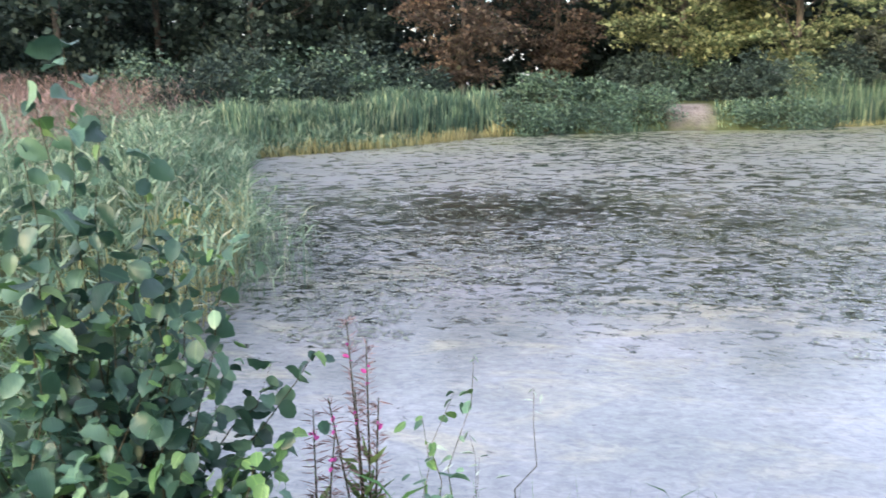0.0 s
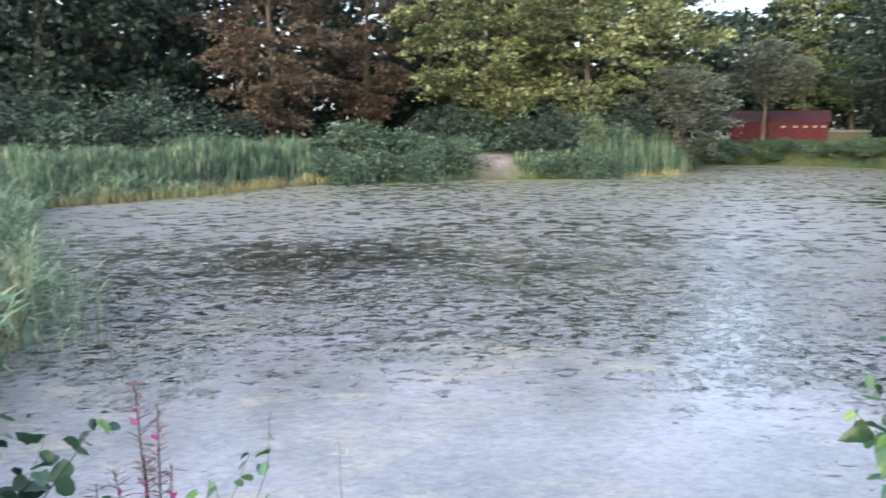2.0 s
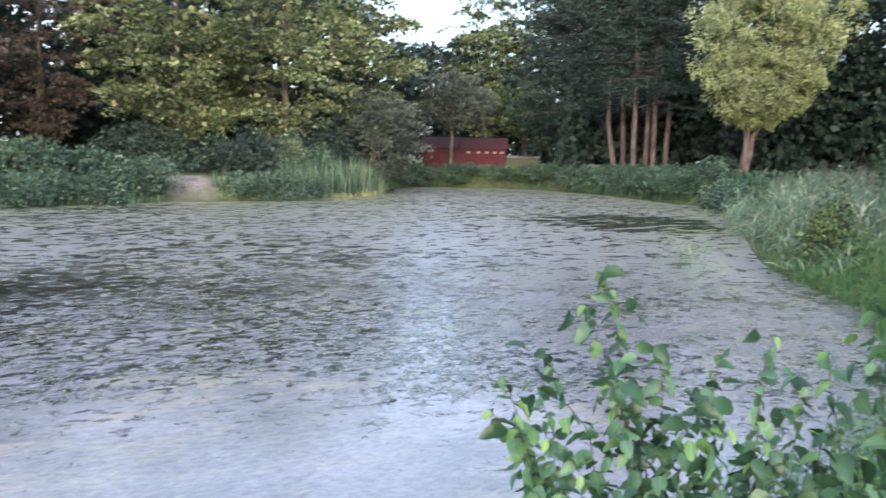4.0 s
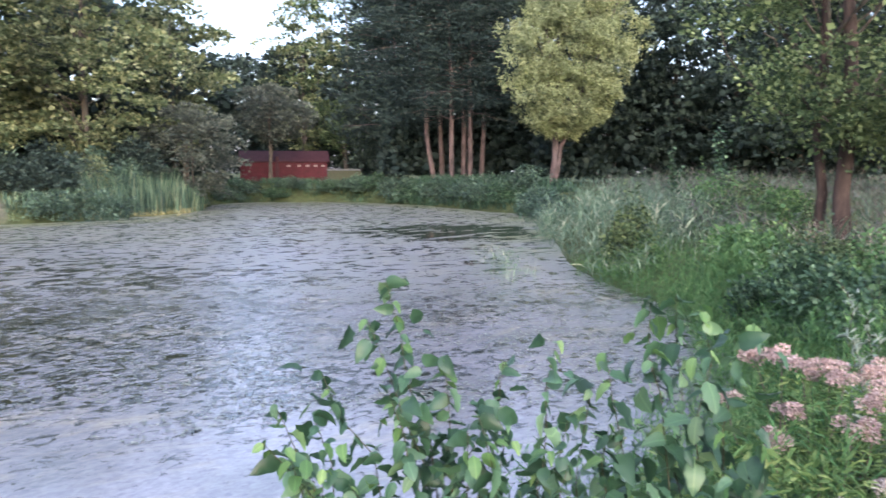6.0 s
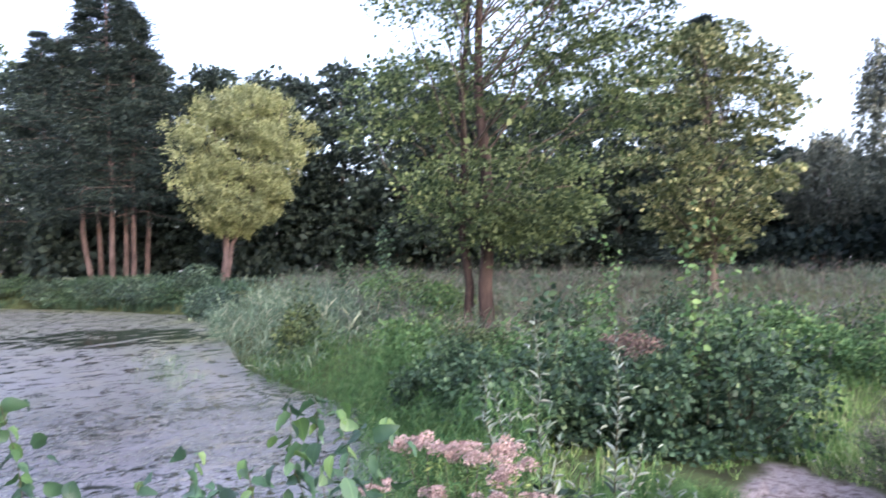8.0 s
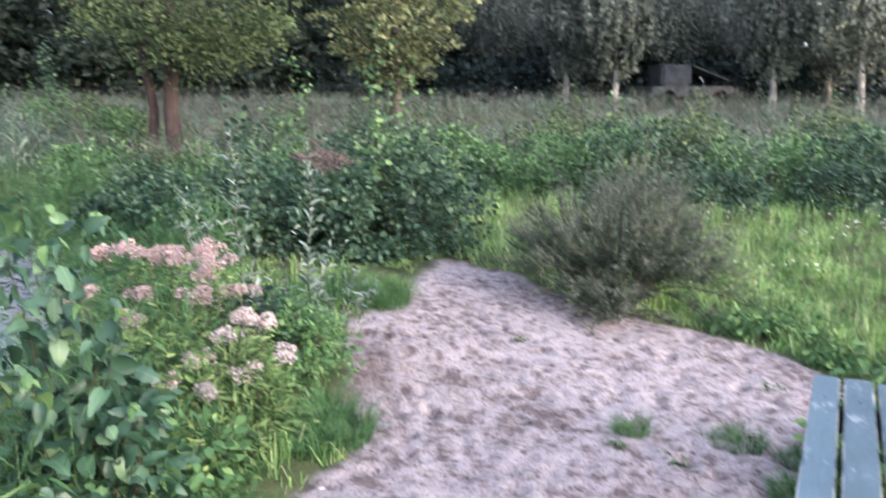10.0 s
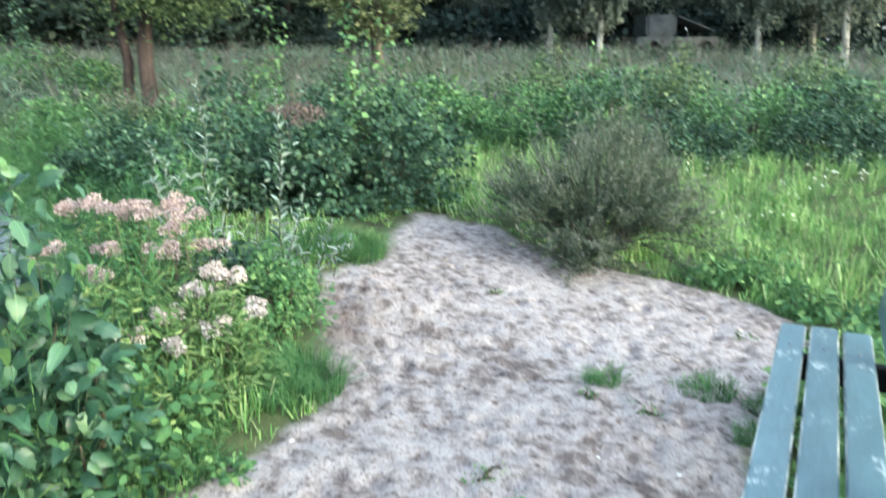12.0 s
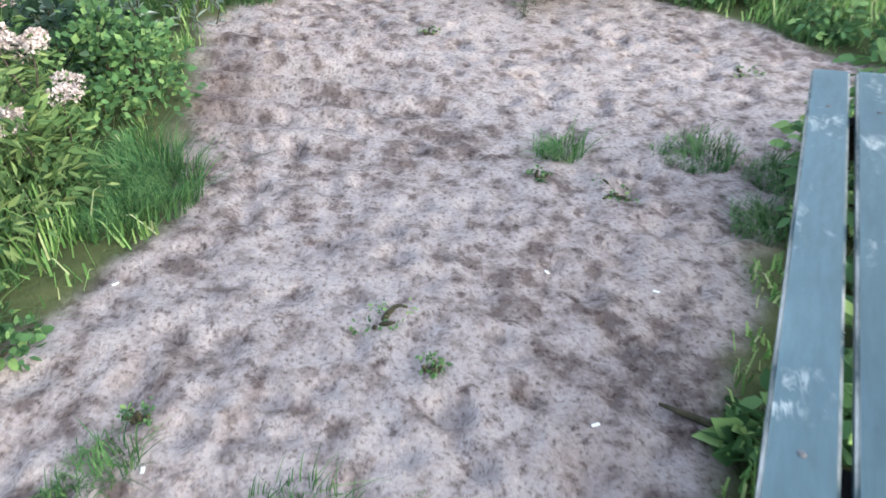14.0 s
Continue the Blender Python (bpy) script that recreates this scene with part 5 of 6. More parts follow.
stuff("bank_herbs", reeds(P, 0.55 + 0.5 * (fbm(P[:, 0], P[:, 1], 76) - 0.3), 0.15, 77, 5), M_TURF, "lush green herbs on the pond's edge", "herbs")


def tuft(x, y, r, n, h, seed, m=M_TURF, label="small tuft of fine green grass in the sand"):
    g = np.random.default_rng(seed)
    n = int(n * 1.3)
    a, d = g.uniform(0, 2 * np.pi, n), r * np.sqrt(g.uniform(0, 1, n))
    ob = thing("grass_tuft", x, y, float(ground_z(x, y)) - 0.015, label, "grass tuft", "grass tufts")
    Q = np.stack([d * np.cos(a), d * np.sin(a), np.zeros(n)], 1)
    child("turf", tri_mesh("turf", *blades(Q, h * 0.68, 0.0038 if h < 1 else 0.012, 0.9 if h < 1 else 0.5, seed, 1.5), m), ob)["kind"] = "stuff"
    return ob


for k, (x, y, r, n, h) in enumerate([(4.26, -0.95, 0.10, 240, 0.16), (4.28, -1.50, 0.17, 420, 0.13), (4.10, -1.78, 0.14, 300, 0.15), (3.75, -1.62, 0.13, 260, 0.16), (3.80, 0.54, 0.18, 800, 0.19), (3.62, 0.64, 0.13, 420, 0.17), (3.95, 0.68, 0.2, 620, 0.22),
                                     (3.30, 0.88, 0.10, 200, 0.14), (2.60, 0.30, 0.09, 170, 0.10), (2.50, 0.36, 0.06, 90, 0.08), (2.42, -0.16, 0.15, 380, 0.10), (2.36, -0.36, 0.11, 220, 0.09), (6.2, 0.72, 0.28, 900, 0.26), (6.35, 1.1, 0.32, 900, 0.28),
                                     (6.3, 0.75, 0.20, 420, 0.26), (6.0, 1.15, 0.30, 700, 0.34), (2.95, 0.92, 0.2, 400, 0.22), (5.9, -2.6, 0.25, 500, 0.22), (6.5, -2.1, 0.25, 500, 0.25), (2.2, 0.6, 0.1, 120, 0.1)]):
    tuft(x, y, r, n, h, 600 + k)


def leaf_shape(width, cup, bend, twist, point=0.35):
    """One leaf with a stalk, folded along its midrib and bent down towards the tip."""
    st = [(0.05, 0.40), (0.17, 0.80), (0.33, 0.92), (0.50, 1.0 - 0.10 * point), (0.67, 0.92 - 0.18 * point), (0.83, 0.74 - 0.28 * point)]
    m_ = len(st)
    v = [(0, 0, 0), (1.0, 0.05 * twist, -bend)]
    for k_, (x_, w_) in enumerate(st):
        h_, z_ = w_ * width * (1.04 if k_ % 2 else 0.95), -bend * x_ * x_
        wave = 0.03 * (-1) ** k_
        v += [(x_, -h_, z_ + cup * h_ + wave + twist * h_), (x_, 0, z_), (x_, h_, z_ + cup * h_ - wave - twist * h_)]
    e_ = 2 + 3 * (m_ - 1)
    t = [(0, 2, 3), (0, 3, 4), (1, e_ + 1, e_), (1, e_ + 2, e_ + 1)]
    for k_ in range(m_ - 1):
        a_ = 2 + 3 * k_
        t += [(a_, a_ + 3, a_ + 4), (a_, a_ + 4, a_ + 1), (a_ + 1, a_ + 4, a_ + 5), (a_ + 1, a_ + 5, a_ + 2)]
    n_ = len(v)
    v += [(0.04, -0.014, 0), (0.04, 0.014, 0), (-0.26, 0, 0.05)]
    t.append((n_, n_ + 1, n_ + 2))
    return np.array(v), np.array(t)


BROAD = [leaf_shape(0.41, 0.15, 0.15, 0.0), leaf_shape(0.37, 0.45, 0.3, 0.15), leaf_shape(0.31, 0.75, 0.4, -0.2), leaf_shape(0.42, 0.3, 0.5, 0.25, 0.7), leaf_shape(0.37, -0.3, 0.3, -0.15, 0.8)]


POINTED = [leaf_shape(0.37, 0.25, 0.25, 0.0, 0.9), leaf_shape(0.33, 0.5, 0.45, 0.15, 1.0), leaf_shape(0.29, 0.75, 0.5, -0.2, 1.0), leaf_shape(0.39, 0.2, 0.6, 0.2, 0.9), leaf_shape(0.34, -0.3, 0.4, -0.15, 0.8)]
FORMS = {M_ALDER: BROAD, M_SHRUB: POINTED}


def sprig(name, x, y, z, tips, leaf_mat, leaf, label, category, seed, outline=OVAL, lower=0.3, step=0.055, single=True, stem_r=0.006, group="", wander=0.05, droop=0.2, stem_mat=M_STEM, turns=2.4):
    """A plant of several stems from one root to the given tips, each set with alternate leaves; every leaf is a part while there are fewer than about 300."""
    g = np.random.default_rng(seed)
    root = thing(name, x, y, z, label, category, group)
    spots = []
    for tip in tips:
        e = np.array(tip) - np.array([x, y, z])
        s = g.normal(0, 0.03, 3) * np.array([1, 1, 0])
        k = np.linspace(0, 1, 9)[:, None]
        p = s + (e - s) * k + np.array([0, 0, 1]) * np.sin(np.pi * k) * 0.12 * np.hypot(e[0], e[1])
        p[1:-1] += g.normal(0, wander * 0.35, (7, 3))
        child("stem", tri_mesh("stem", *tube(p, 0.7 * stem_r * (1.05 - 0.8 * k[:, 0]), 6), stem_mat), root)
        l = np.linalg.norm(e - s)
        n = int(l * (1 - lower) / step)
        for i in range(n):
            f = lower + (1 - lower) * (i + 0.7) / n
            c = np.array([np.interp(f, k[:, 0], p[:, j]) for j in range(3)])
            a = i * turns + g.uniform(-0.5, 0.5)
            spots.append((c, a, g.uniform(0.5, 1.4) * (1.12 - 0.5 * max(0, f - 0.6) / 0.4), f))
            if g.uniform() < 0.35:
                q = c + np.array([math.cos(a), math.sin(a), 0.15]) * leaf * 1.1
                spots.append((q, a + g.uniform(-1, 1), g.uniform(0.55, 1.1), f))
        spots.append((p[-1], g.uniform(0, 6), 0.6, 1.0))
    if single:
        order = g.permutation(len(spots))
        forms = FORMS[leaf_mat] if leaf_mat in FORMS else [(outline[0] * np.array([1, 1, z_]), outline[1]) for z_ in (1.0, 2.4, 3.8)]
        shapes = [tri_mesh("leaf", f_[0] * leaf, f_[1], leaf_mat) for f_ in forms]
        young = [tri_mesh("leaf", f_[0] * leaf, f_[1], M_ALDERTIP) for f_ in forms] if leaf_mat in FORMS else shapes
        for me in shapes + young:
            me.shade_smooth()
        for k in order[:290]:
            c, a, q, f = spots[k]
            ob = child("leaf", (young if f > 0.88 and g.uniform() < 0.7 else shapes)[int(k) % len(shapes)], root)
            ob.matrix_basis = Matrix.Translation(c) @ Euler((g.normal(0, 0.4), droop + 0.05 + g.normal(0.0, 0.38), a)).to_matrix().to_4x4() @ Matrix.Diagonal((q, q, q, 1))
        rest = [spots[k] for k in order[290:]]
    else:
        rest = spots
    if rest:
        Q = np.array([r_[0] for r_ in rest])
        D = np.array([(math.cos(r_[1]), math.sin(r_[1]), -droop) for r_ in rest])
        fm = FORMS[leaf_mat][1] if leaf_mat in FORMS else outline
        child("foliage", tri_mesh("foliage", *leaves(Q, D, leaf, fm, 0.45, seed, 0.3, 0.5), leaf_mat), root)["kind"] = "stuff"
    return root


# leafy willow between the sand and the pond
sprig("willow_shrub", 2.25, 1.62, 0.0, [(2.25, 2.15, 1.42), (2.14, 2.11, 1.31), (1.91, 2.02, 1.18), (1.70, 2.02, 1.02), (2.27, 1.88, 1.21), (2.60, 1.69, 1.24), (2.41, 1.75, 1.19), (2.19, 1.68, 1.03), (2.07, 1.91, 1.13), (1.85, 1.80, 0.92), (2.35, 1.5, 0.98), (2.0, 1.55, 0.85), (2.5, 1.55, 1.05)],
      M_SHRUB, 0.070, "young willow shrub with broad fresh green leaves on the pond's edge", "willow shrub", 700, OVATE, 0.2, 0.025, droop=0.3)
sprig("willow_shrub", 2.72, 1.25, 0.0, [(2.74, 1.43, 1.40), (2.78, 1.28, 1.37), (2.94, 1.20, 1.32), (2.54, 1.45, 1.25), (2.69, 1.03, 1.05), (2.82, 1.39, 1.41), (2.45, 1.2, 0.9), (2.6, 0.95, 0.75), (2.3, 1.1, 0.6), (2.9, 1.0, 0.85)],
      M_SHRUB, 0.084, "leafy willow sapling with large bright green leaves beside the pink flowers", "willow shrub", 701, OVATE, 0.2, 0.03, droop=0.3)
sprig("willow_shrub", 2.30, 1.12, 0.02, [(2.25, 1.0, 0.42), (2.45, 0.92, 0.36), (2.1, 1.05, 0.5), (2.55, 1.1, 0.5), (2.35, 0.85, 0.25), (2.0, 0.98, 0.35)], M_SHRUB, 0.068, "low willow shoots with broad green leaves by the sand", "willow shrub", 702, OVATE, 0.2, 0.05, droop=0.3)
# tall alder at the start of the walk
sprig("alder_shrub", -0.98, 1.95, 0.05, [(-0.93, 1.89, 1.92), (-0.95, 1.76, 1.83), (-0.82, 2.06, 1.62), (-0.87, 1.92, 1.72), (-0.72, 2.11, 1.40), (-0.66, 2.13, 1.17), (-0.43, 2.21, 1.03), (-0.41, 1.90, 0.91), (-0.64, 2.03, 1.04), (-0.78, 2.19, 1.50), (-0.92, 1.66, 1.70), (-0.83, 1.83, 1.33), (-0.55, 2.17, 1.01), (-0.63, 1.71, 0.94)],
      M_ALDER, 0.066, "tall alder shrub with many rounded green leaves on the bank", "alder shrub", 703, OVATE, 0.12, 0.036)
sprig("alder_shrub", -0.95, 1.65, 0.05, [(-0.88, 1.56, 1.25), (-1.06, 1.80, 1.48), (-0.75, 1.6, 1.05), (-0.7, 1.75, 1.15), (-0.95, 1.75, 1.35), (-0.6, 1.85, 0.8), (-0.75, 1.95, 0.95), (-0.85, 1.8, 0.8), (-0.6, 1.65, 0.7), (-1.1, 1.7, 1.2), (-0.5, 2.0, 0.75), (-0.8, 1.5, 0.85), (-1.0, 1.95, 1.1), (-0.9, 2.1, 1.3)],
      M_ALDER, 0.066, "dense alder shrub with dark rounded leaves on the bank", "alder shrub", 704, OVATE, 0.1, 0.036)
g = np.random.default_rng(61)
for k, (x, y, n) in enumerate([(-1.05, 1.78, 16), (-0.85, 2.0, 16), (-0.72, 1.72, 12)]):
    tips = [(x + g.uniform(-0.28, 0.34), y + g.uniform(-0.28, 0.28), g.uniform(0.55, 1.55) - 0.5 * abs(i - n / 2) / n) for i in range(n)]
    sprig("alder_shrub", x, y, 0.05, tips, M_ALDER, 0.066, "bushy alder with rounded green leaves on the bank", "alder shrub", 705 + k, OVATE, 0.1, 0.034)
for k, (x, y, n) in enumerate([(2.0, 1.75, 12), (2.45, 1.55, 12)]):
    tips = [(x + g.uniform(-0.32, 0.34), y + g.uniform(-0.15, 0.34), g.uniform(0.6, 1.12)) for i in range(n)]
    sprig("willow_shrub", x, y, 0.0, tips, M_SHRUB, 0.070, "bushy young willow with fresh green leaves by the pond", "willow shrub", 708 + 4 * k, OVATE, 0.2, 0.026, droop=0.3)
# low dense growth at the alders' feet
for k, (x, y, rx, h, n) in enumerate([(-0.98, 1.72, 0.34, 0.85, 900), (-0.72, 2.02, 0.26, 0.62, 500), (-1.15, 2.1, 0.3, 1.05, 700), (2.80, 1.15, 0.26, 0.75, 600), (2.35, 1.45, 0.3, 0.55, 500)]):
    bush("alder_shrub" if x < 0 else "willow_shrub", x, y, rx, rx, h, M_ALDER if x < 0 else M_SHRUB, "dense dark alder growth low on the bank" if x < 0 else "dense green willow growth low by the sand", 715 + 7 * k, leaf=0.066, count=n, outline=BROAD[1] if x < 0 else POINTED[1], clumps=18, category="alder shrub" if x < 0 else "willow shrub", gap=0.42)
# slender shoots and flowers by the water
sprig("willow_shoot", -0.05, 1.85, 0.0, [(0.07, 1.84, 1.16), (0.02, 1.84, 1.06), (-0.06, 1.83, 1.0)], M_ALDER, 0.04, "slender shoot with small rounded leaves by the water", "shoot", 710, ROUND, 0.35, 0.05, stem_r=0.004)
sprig("herb_stalk", 0.02, 2.2, 0.0, [(0.03, 2.19, 0.80), (0.06, 2.22, 0.7)], M_SILVER, 0.07, "thin stalk with narrow pale leaves by the water", "herb", 711, LANCE, 0.5, 0.06, stem_r=0.003)
sprig("herb_stalk", 0.22, 2.66, -0.45, [(0.23, 2.69, 0.74)], M_SILVER, 0.05, "single pale stalk standing at the water's edge", "herb", 712, LANCE, 0.9, 0.03, stem_r=0.006)


def loosestrife(x, y, z, tips, seed):
    g = np.random.default_rng(seed)
    root = thing("loosestrife", x, y, z, "purple loosestrife going to seed with a few magenta flowers", "loosestrife")
    for tip in tips:
        e = np.array(tip) - np.array([x, y, z])
        p = np.array([e * k + np.array([0, 0, 0.04]) * math.sin(k * 3) for k in np.linspace(0, 1, 6)])
        child("stem", tri_mesh("stem", *tube(p, np.linspace(0.006, 0.002, 6), 5), M_STEM), root)
        n = 90
        f = g.uniform(0.55, 1, n)
        a = g.uniform(0, 6.28, n)
        D = np.stack([np.cos(a), np.sin(a), np.full(n, 0.35)], 1)
        child("seed_spike", tri_mesh("seed_spike", *leaves(e * f[:, None], D, 0.045, (LANCE[0] * np.array([1, 0.45, 1]), LANCE[1]), 0.3, seed + 1), M_SEEDSPIKE), root, "withered reddish-brown seed spike")["kind"] = "stuff"
        m = 4
        f = g.uniform(0.86, 0.93, m)
        child("petals", tri_mesh("petals", *leaves(e * f[:, None], g.normal(0, 1, (m, 3)), 0.02, OVAL, 0.3, seed + 3), M_MAGENTA), root, "magenta petals")["kind"] = "stuff"
        n = 26
        f = g.uniform(0.1, 0.6, n)
        a = g.uniform(0, 6.28, n)
        child("foliage", tri_mesh("foliage", *leaves(e * f[:, None], np.stack([np.cos(a), np.sin(a), np.full(n, 0.9)], 1), 0.09, LANCE, 0.4, seed + 2), M_YELLOWGREEN), root)["kind"] = "stuff"
    return root


loosestrife(-0.30, 2.30, 0.02, [(-0.37, 2.38, 1.08), (-0.31, 2.39, 1.0), (-0.34, 2.33, 0.86), (-0.27, 2.36, 0.82), (-0.42, 2.30, 0.84)], 720)
loosestrife(-0.45, 2.20, 0.02, [(-0.47, 2.30, 0.80), (-0.40, 2.28, 0.72)], 721)


def agrimony(x, y, z, heads, seed, petals=M_PINK, tint="faded pink flower head"):
    """A bushy herb with flat domes of faded pink flowers."""
    g = np.random.default_rng(seed)
    root = thing("agrimony_clump", x, y, z, "clump of hemp agrimony with faded pink flower heads and yellow-green leaves", "flowering herb")
    Q, D = [], []
    for h in heads:
        e = np.array(h) - np.array([x, y, z])
        b = np.array([e[0] * 0.55 + g.normal(0, 0.05), e[1] * 0.55 + g.normal(0, 0.05), 0])
        k = np.linspace(0, 1, 6)[:, None]
        p = b + (e - b) * k + g.normal(0, 0.008, (6, 3))
        child("stem", tri_mesh("stem", *tube(p, np.linspace(0.005, 0.0025, 6), 5), M_BROWNHEAD), root)
        q = []
        for _ in range(5):
            r = g.uniform(0.028, 0.045)
            a = g.uniform(0, 6.28)
            u = unit(g.normal(0, 1, (120, 3)) + np.array([0, 0, 0.5])) * g.uniform(0.8, 1, (120, 1))
            q.append(u * np.array([r, r, r * 0.75]) + np.array([math.cos(a), math.sin(a), 0]) * g.uniform(0.02, 0.075) + np.array([0, 0, g.normal(0, 0.014)]))
        q = np.concatenate(q)
        child("flower_head", tri_mesh("flower_head", *leaves(e + q, q + np.array([0, 0, 0.03]), 0.013, SPRIG, 0.3, seed + 1), petals), root, tint)["kind"] = "stuff"
        m = 170
        f = g.uniform(0.1, 0.93, m)[:, None]
        a = g.uniform(0, 6.28, m)
        Q.append(b + (e - b) * f + g.normal(0, 0.04, (m, 3)))
        D.append(np.stack([np.cos(a), np.sin(a), g.uniform(-0.3, 0.4, m)], 1))
    child("foliage", tri_mesh("foliage", *leaves(np.concatenate(Q), np.concatenate(D), 0.05, (LEAF4[0] * np.array([1, 0.42, 1]), LEAF4[1]), 0.5, seed + 2), M_YELLOWGREEN), root)["kind"] = "stuff"
    return root


g = np.random.default_rng(5)
heads = [(4.46, 1.95, 0.85), (4.48, 1.68, 0.82), (4.40, 1.80, 0.88), (4.42, 1.55, 0.88), (4.36, 1.33, 0.91), (4.30, 1.45, 0.86), (4.33, 1.65, 0.88), (4.50, 1.40, 0.84), (4.17, 1.65, 0.70), (4.22, 1.98, 0.68), (4.12, 1.18, 0.89), (4.20, 1.28, 0.80),
         (4.25, 1.12, 0.70), (4.05, 1.30, 0.72), (3.95, 1.60, 0.62)]
agrimony(4.22, 1.50, 0.0, heads, 730)
agrimony(4.0, 1.0, 0.02, [(4.16, 0.98, 0.57), (4.10, 1.06, 0.60), (4.24, 1.04, 0.53), (3.95, 1.10, 0.55), (3.80, 0.95, 0.42), (4.05, 0.85, 0.42), (3.75, 1.2, 0.5), (3.6, 1.05, 0.4), (3.5, 1.25, 0.45)], 731, M_PALEPINK, "pale pinkish-white flower head")
bush("herb_clump", 3.55, 1.35, 0.6, 0.5, 0.55, M_YELLOWGREEN, "yellow-green bushy herbs under the flowers", 735, leaf=0.055, count=3600, clumps=26, category="herb", outline=(LEAF4[0] * np.array([1, 0.5, 1]), LEAF4[1]))
bush("herb_clump", 4.6, 0.9, 0.38, 0.28, 0.4, M_WEED, "soft green leafy herb by the sand", 736, leaf=0.036, count=1900, clumps=18, category="herb", outline=SPRIG)
bush("herb_clump", 5.0, 1.3, 0.5, 0.4, 0.4, M_BUSH, "low green herbs beside the flowers", 737, leaf=0.055, count=1400, clumps=18, category="herb")
bush("herb_clump", 3.0, 1.2, 0.45, 0.35, 0.42, M_WEED, "low leafy herbs beside the sand", 738, leaf=0.055, count=1500, clumps=18, category="herb")
bush("herb_clump", 2.95, 0.75, 0.16, 0.12, 0.16, M_WEED, "low leafy weed at the edge of the sand", 739, leaf=0.035, count=300, clumps=10, category="weed")
# silvery willow shoots
for k, (x, y, tips) in enumerate([(4.92, 1.38, [(4.92, 1.36, 1.50), (4.98, 1.62, 1.05), (4.85, 1.2, 0.85), (4.75, 1.6, 0.95)]), (5.0, 1.0, [(4.97, 0.92, 1.46), (5.1, 0.8, 0.85), (5.0, 1.1, 0.7)]), (5.3, 1.75, [(5.3, 1.85, 1.1), (5.4, 1.7, 0.85)]), (5.6, 0.9, [(5.7, 0.75, 0.5), (5.5, 1.0, 0.45), (5.65, 0.6, 0.4)])]):
    sprig("willow_shoot", x, y, 0.0, tips, M_SILVER, 0.075, "upright willow shoot with narrow silvery leaves", "willow shoot", 740 + k, (OVAL[0] * np.array([1, 0.34, 1]), OVAL[1]), 0.2, 0.02, stem_r=0.008, group="willow shoots", droop=-0.85)
# taller green saplings in the brambles
for k, (x, y, h, r) in enumerate([(10.9, 2.48, 2.2, 0.28), (8.41, 1.0, 2.42, 0.40), (8.7, 0.75, 2.1, 0.4), (23.6, 13.0, 3.3, 0.4), (22.6, 13.9, 2.6, 0.4), (11.6, 3.4, 1.7, 0.3)]):
    z = float(ground_z(x, y))
    g = np.random.default_rng(750 + k)
    sprig("sapling", x, y, z - 0.03, [(x + g.normal(0, r * 0.4), y + g.normal(0, r * 0.4), h * q) for q in (1.0, 0.92, 0.84, 0.75, 0.68, 0.6)], M_BUSHLIGHT if k < 3 else M_BUSH, 0.075 if k < 3 else 0.13, "slender bright green sapling rising from the thicket", "sapling", 760 + k, OVAL, 0.35, 0.06, single=False, group="saplings")
# pale dry plumes beside the twin trunks
for k, (x, y) in enumerate([(13.48, 5.63), (13.79, 4.86), (13.44, 5.72)]):
    z = float(ground_z(x, y))
    tuft(x, y, 0.07, 70, 1.6, 780 + k, M_PLUME, "pale straw-coloured grass plume beside the trunks")
# withered flower stand in the brambles
agr = [(8.3, 1.55, 1.10), (8.25, 1.4, 1.06), (8.35, 1.7, 1.07), (8.2, 1.5, 1.0)]
root = thing("withered_stand", 8.35, 1.5, 0.0, "withered brown flower heads among the brambles", "dry herb")
for k, h in enumerate(agr):
    e = np.array(h) - np.array([8.35, 1.5, 0.0])
    child("stem", tri_mesh("stem", *tube([(e[0] * 0.3, e[1] * 0.3, 0), e * 0.6, e], [0.006, 0.005, 0.003], 5), M_BROWNHEAD), root)
    g = np.random.default_rng(790 + k)
    child("seed_head", tri_mesh("seed_head", *leaves(e + g.normal(0, 1, (160, 3)) * np.array([0.09, 0.09, 0.03]), g.normal(0, 1, (160, 3)), 0.035, OVAL, 0.4, k), M_BROWNHEAD), root, "withered brown seed head")["kind"] = "stuff"
# broad-leaved weeds under and behind the bench
for k, (x, y, r, h) in enumerate([(2.2, -1.5, 0.18, 0.22), (2.6, -1.6, 0.32, 0.36), (3.1, -1.9, 0.32, 0.34), (2.0, -1.85, 0.35, 0.42), (2.5, -2.2, 0.4, 0.45), (3.6, -2.2, 0.35, 0.4), (3.9, -1.95, 0.25, 0.42), (2.4, -1.16, 0.13, 0.11), (2.7, -1.3, 0.11, 0.10), (3.2, -2.6, 0.4, 0.4), (1.75, -1.6, 0.3, 0.36), (1.9, -2.3, 0.4, 0.45), (2.9, -2.4, 0.35, 0.42), (2.3, -1.9, 0.35, 0.45), (1.55, -1.9, 0.3, 0.35)]):
    bush("broadleaf_weed", x, y, r, r, h, M_WEED, "broad-leaved green weed growing round the bench", 800 + k, leaf=0.08, count=230, outline=OVATE, stems=8, clumps=9, category="weed", group="weeds by the bench", gap=0.5)
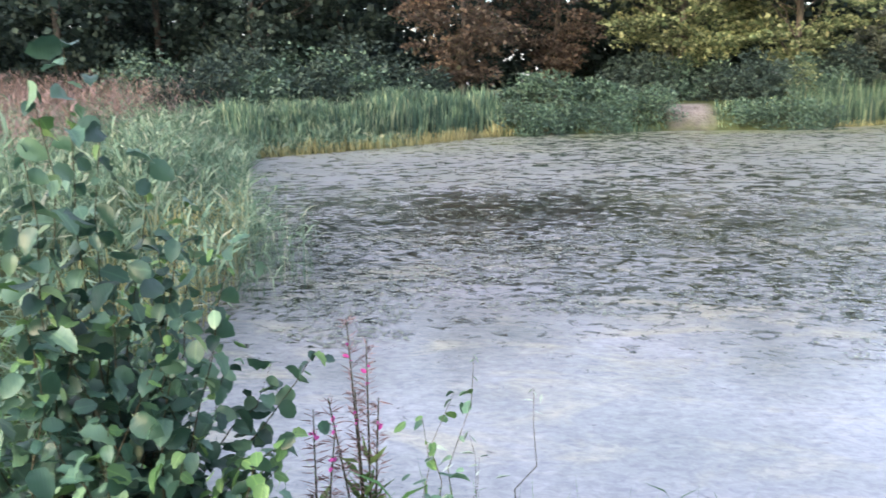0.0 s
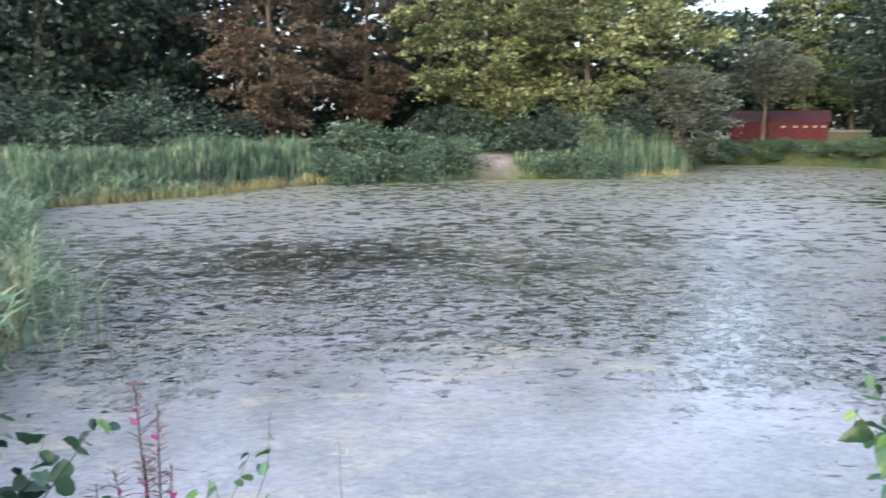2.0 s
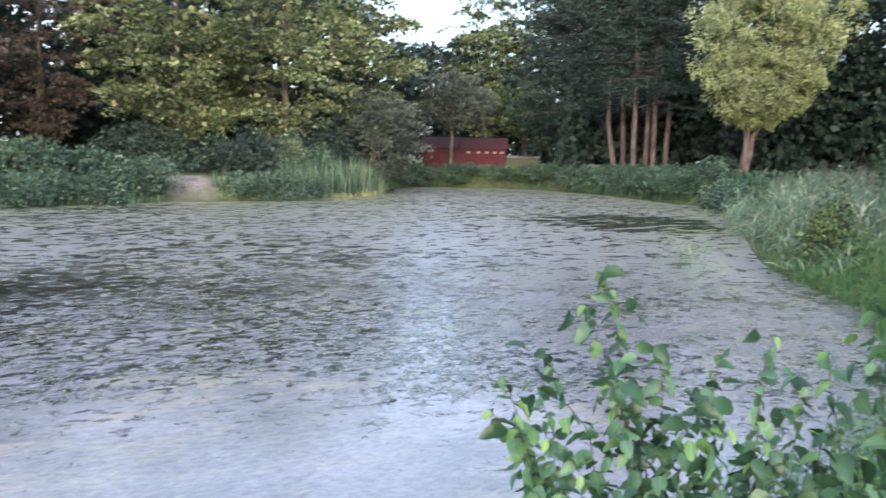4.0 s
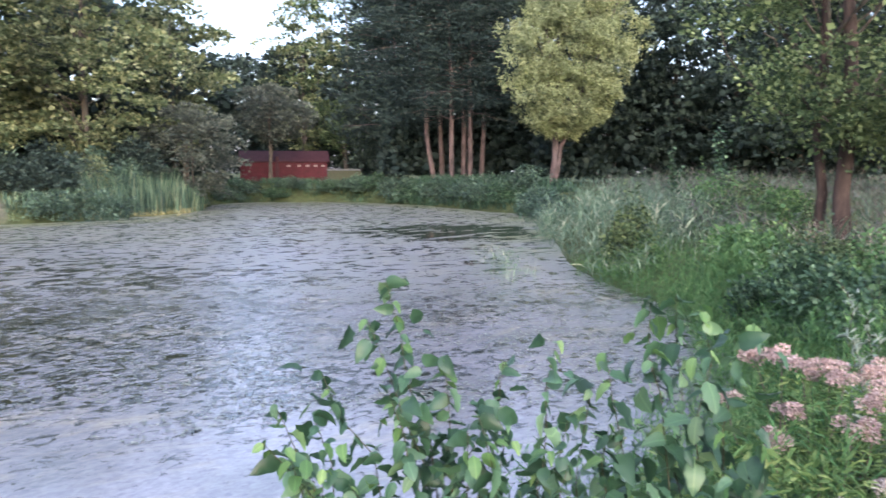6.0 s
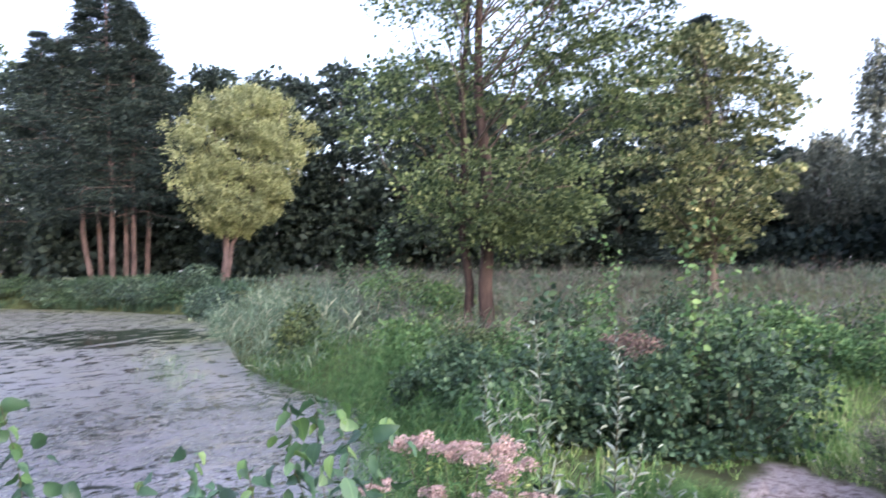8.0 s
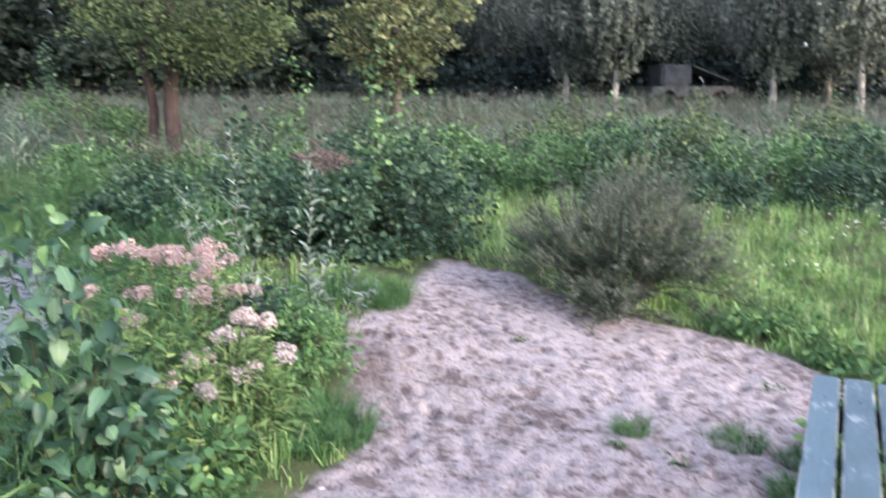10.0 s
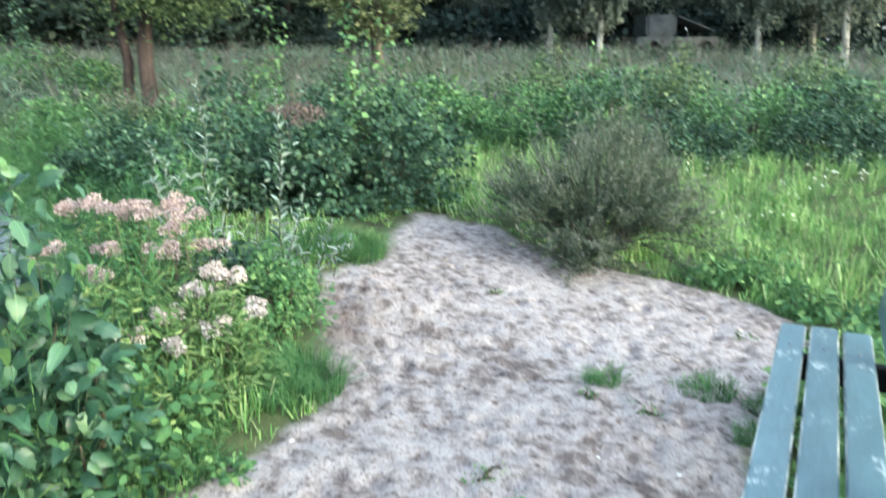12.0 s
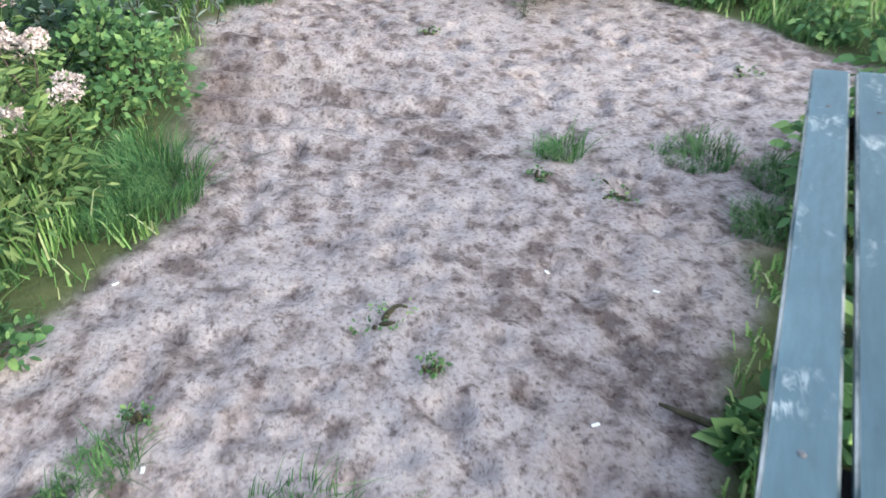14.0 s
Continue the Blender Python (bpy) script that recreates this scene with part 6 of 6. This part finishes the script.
for k, (x, y, r, h) in enumerate([(3.72, -1.93, 0.17, 0.80), (4.75, -2.75, 0.2, 0.2), (5.3, -3.0, 0.26, 0.24), (5.95, -2.65, 0.24, 0.24), (6.45, -2.2, 0.25, 0.28), (4.5, -2.8, 0.35, 0.34), (5.6, -3.1, 0.4, 0.36), (6.6, -2.7, 0.35, 0.4), (4.3, -2.2, 0.22, 0.26)]):
    bush("broadleaf_weed", x, y, r, r, h, M_WEED, "leafy green weed at the lawn's edge", 840 + k, leaf=0.06, count=330, outline=LEAF4, stems=8, clumps=12, category="weed", group="weeds by the bench", gap=0.5)
# small weeds and litter on the sand
for k, (x, y, r) in enumerate([(3.15, -0.29, 0.13), (2.95, -0.45, 0.05), (3.95, -1.12, 0.10), (4.05, -0.85, 0.05), (2.75, 0.25, 0.05), (5.6, -0.4, 0.07), (5.2, -2.0, 0.08)]):
    bush("sand_weed", x, y, r, r, 0.05, M_WEED, "small flattened green weed on the sand", 820 + k, leaf=0.015, count=70, clumps=9, gap=0.35, zbase=float(ground_z(np.array([x]), np.array([y]), True)[0]) + 0.04, stems=4, category="weed", group="weeds on the sand")
for k, (x, y, a) in enumerate([(3.44, -0.82, 0.4), (2.77, -0.87, 1.8), (3.35, -1.15, 1.0), (3.3, 0.5, 2.2), (2.6, 0.2, 0.2)]):
    bm = bmesh.new()
    bmesh.ops.create_cube(bm, size=1, matrix=Matrix.Diagonal((0.022, 0.010, 0.004, 1)))
    bmesh.ops.bevel(bm, geom=bm.edges[:], offset=0.0015, segments=1, affect="EDGES")
    me = bpy.data.meshes.new("litter")
    bm.to_mesh(me)
    bm.free()
    me.materials.append(M_LITTER)
    ob = new("litter", me)
    ob.matrix_world = pose(x, y, float(ground_z(np.array([x]), np.array([y]), True)[0]) + 0.003, 4, 6, math.degrees(a))
    tagged(ob, "small white scrap lying on the sand", "litter", "scraps of litter")

twig = new("twig", tri_mesh("twig", *tube([(2.86, -1.05, -0.01), (2.81, -1.10, 0.004), (2.76, -1.18, 0.0), (2.70, -1.26, -0.012)] + np.array([0, 0, 1.0]) * (float(ground_z(np.array([2.78]), np.array([-1.15]), True)[0]) + 0.012), [0.005, 0.009, 0.012, 0.013], 7), M_STEM))
tagged(twig, "short dark broken twig lying on the sand", "twig")

# ---- red shed and far things ----
def slab(name, parent, material, centre, size, label="", bevel=0.02, rot=(0, 0, 0)):
    bm = bmesh.new()
    bmesh.ops.create_cube(bm, size=1.0, matrix=Matrix.Translation(centre) @ Euler(rot).to_matrix().to_4x4() @ Matrix.Diagonal((*size, 1)))
    if bevel:
        bmesh.ops.bevel(bm, geom=bm.edges[:], offset=bevel, segments=2, affect="EDGES")
    return part(name, bm, material, parent, label)


sx, sy = away(30.2, 67)
shed = thing("red_shed", sx, sy, float(ground_z(sx, sy)) - 0.1, "long low dark red wooden shed with a faded roof", "shed", turn=-30.4)
for z in np.arange(0.1, 1.7, 0.2):
    slab("wall_board", shed, M_REDWALL, (0, 0, z + 0.1), (7.0, 0.12, 0.19), bevel=0.015)
slab("back_wall", shed, M_REDWALL, (0, 3.2, 0.85), (7.0, 0.12, 1.7))
for x in (-3.44, 3.44):
    slab("side_wall", shed, M_REDWALL, (x, 1.6, 0.85), (0.12, 3.1, 1.7))
slab("roof", shed, M_REDROOF, (0, 0.85, 2.12), (7.4, 2.3, 0.1), "faded red sloping roof", rot=(0.42, 0, 0))
slab("roof", shed, M_REDROOF, (0, 2.65, 2.12), (7.4, 1.9, 0.1), "faded red sloping roof", rot=(-0.5, 0, 0))
slab("corner_post", shed, M_REDROOF, (-0.55, -0.12, 1.05), (0.28, 0.12, 2.1), "weathered grey-red post")
for x in (0.35, 1.2, 1.9, 2.55, 3.15):
    slab("window", shed, M_PALE, (x, -0.075, 1.35), (0.32, 0.04, 0.16), "small pale window")
wx_, wy_ = away(34.4, 65)
wall = thing("low_wall", wx_, wy_, float(ground_z(wx_, wy_)) - 0.1, "low pale grey wall beside the shed", "wall", turn=-34)
slab("base", wall, M_ENDGRAIN, (0, 0, 0.5), (2.6, 0.4, 1.0))
slab("coping", wall, M_GREY, (0, 0, 1.08), (2.8, 0.6, 0.14), "pale coping stone")

vx, vy = 44.2, -10.3
truck = thing("parked_truck", vx, vy, float(ground_z(vx, vy)), "grey truck with a pale cover parked under the birches", "truck", turn=13)
slab("body", truck, M_GREY, (0, 0, 0.85), (2.0, 4.6, 0.5), "grey load bed", bevel=0.08)
slab("cab", truck, M_GREY, (0, 0.9, 1.65), (1.8, 1.7, 1.1), "grey-blue cab", bevel=0.12)
slab("cover", truck, M_GREY, (0, -1.0, 1.75), (1.9, 2.2, 0.08), "pale tilted cover", rot=(0.35, 0, 0))
for x in (-0.95, 0.95):
    for y in (-1.5, 1.4):
        bm = bmesh.new()
        bmesh.ops.create_cone(bm, cap_ends=True, segments=20, radius1=0.45, radius2=0.45, depth=0.26, matrix=Matrix.Translation((x, y, 0.45)) @ Matrix.Rotation(radians(90), 4, "Y"))
        bmesh.ops.bevel(bm, geom=bm.edges[:], offset=0.03, segments=2, affect="EDGES")
        part("wheel", bm, M_BLACKWOOD, truck, "black wheel")
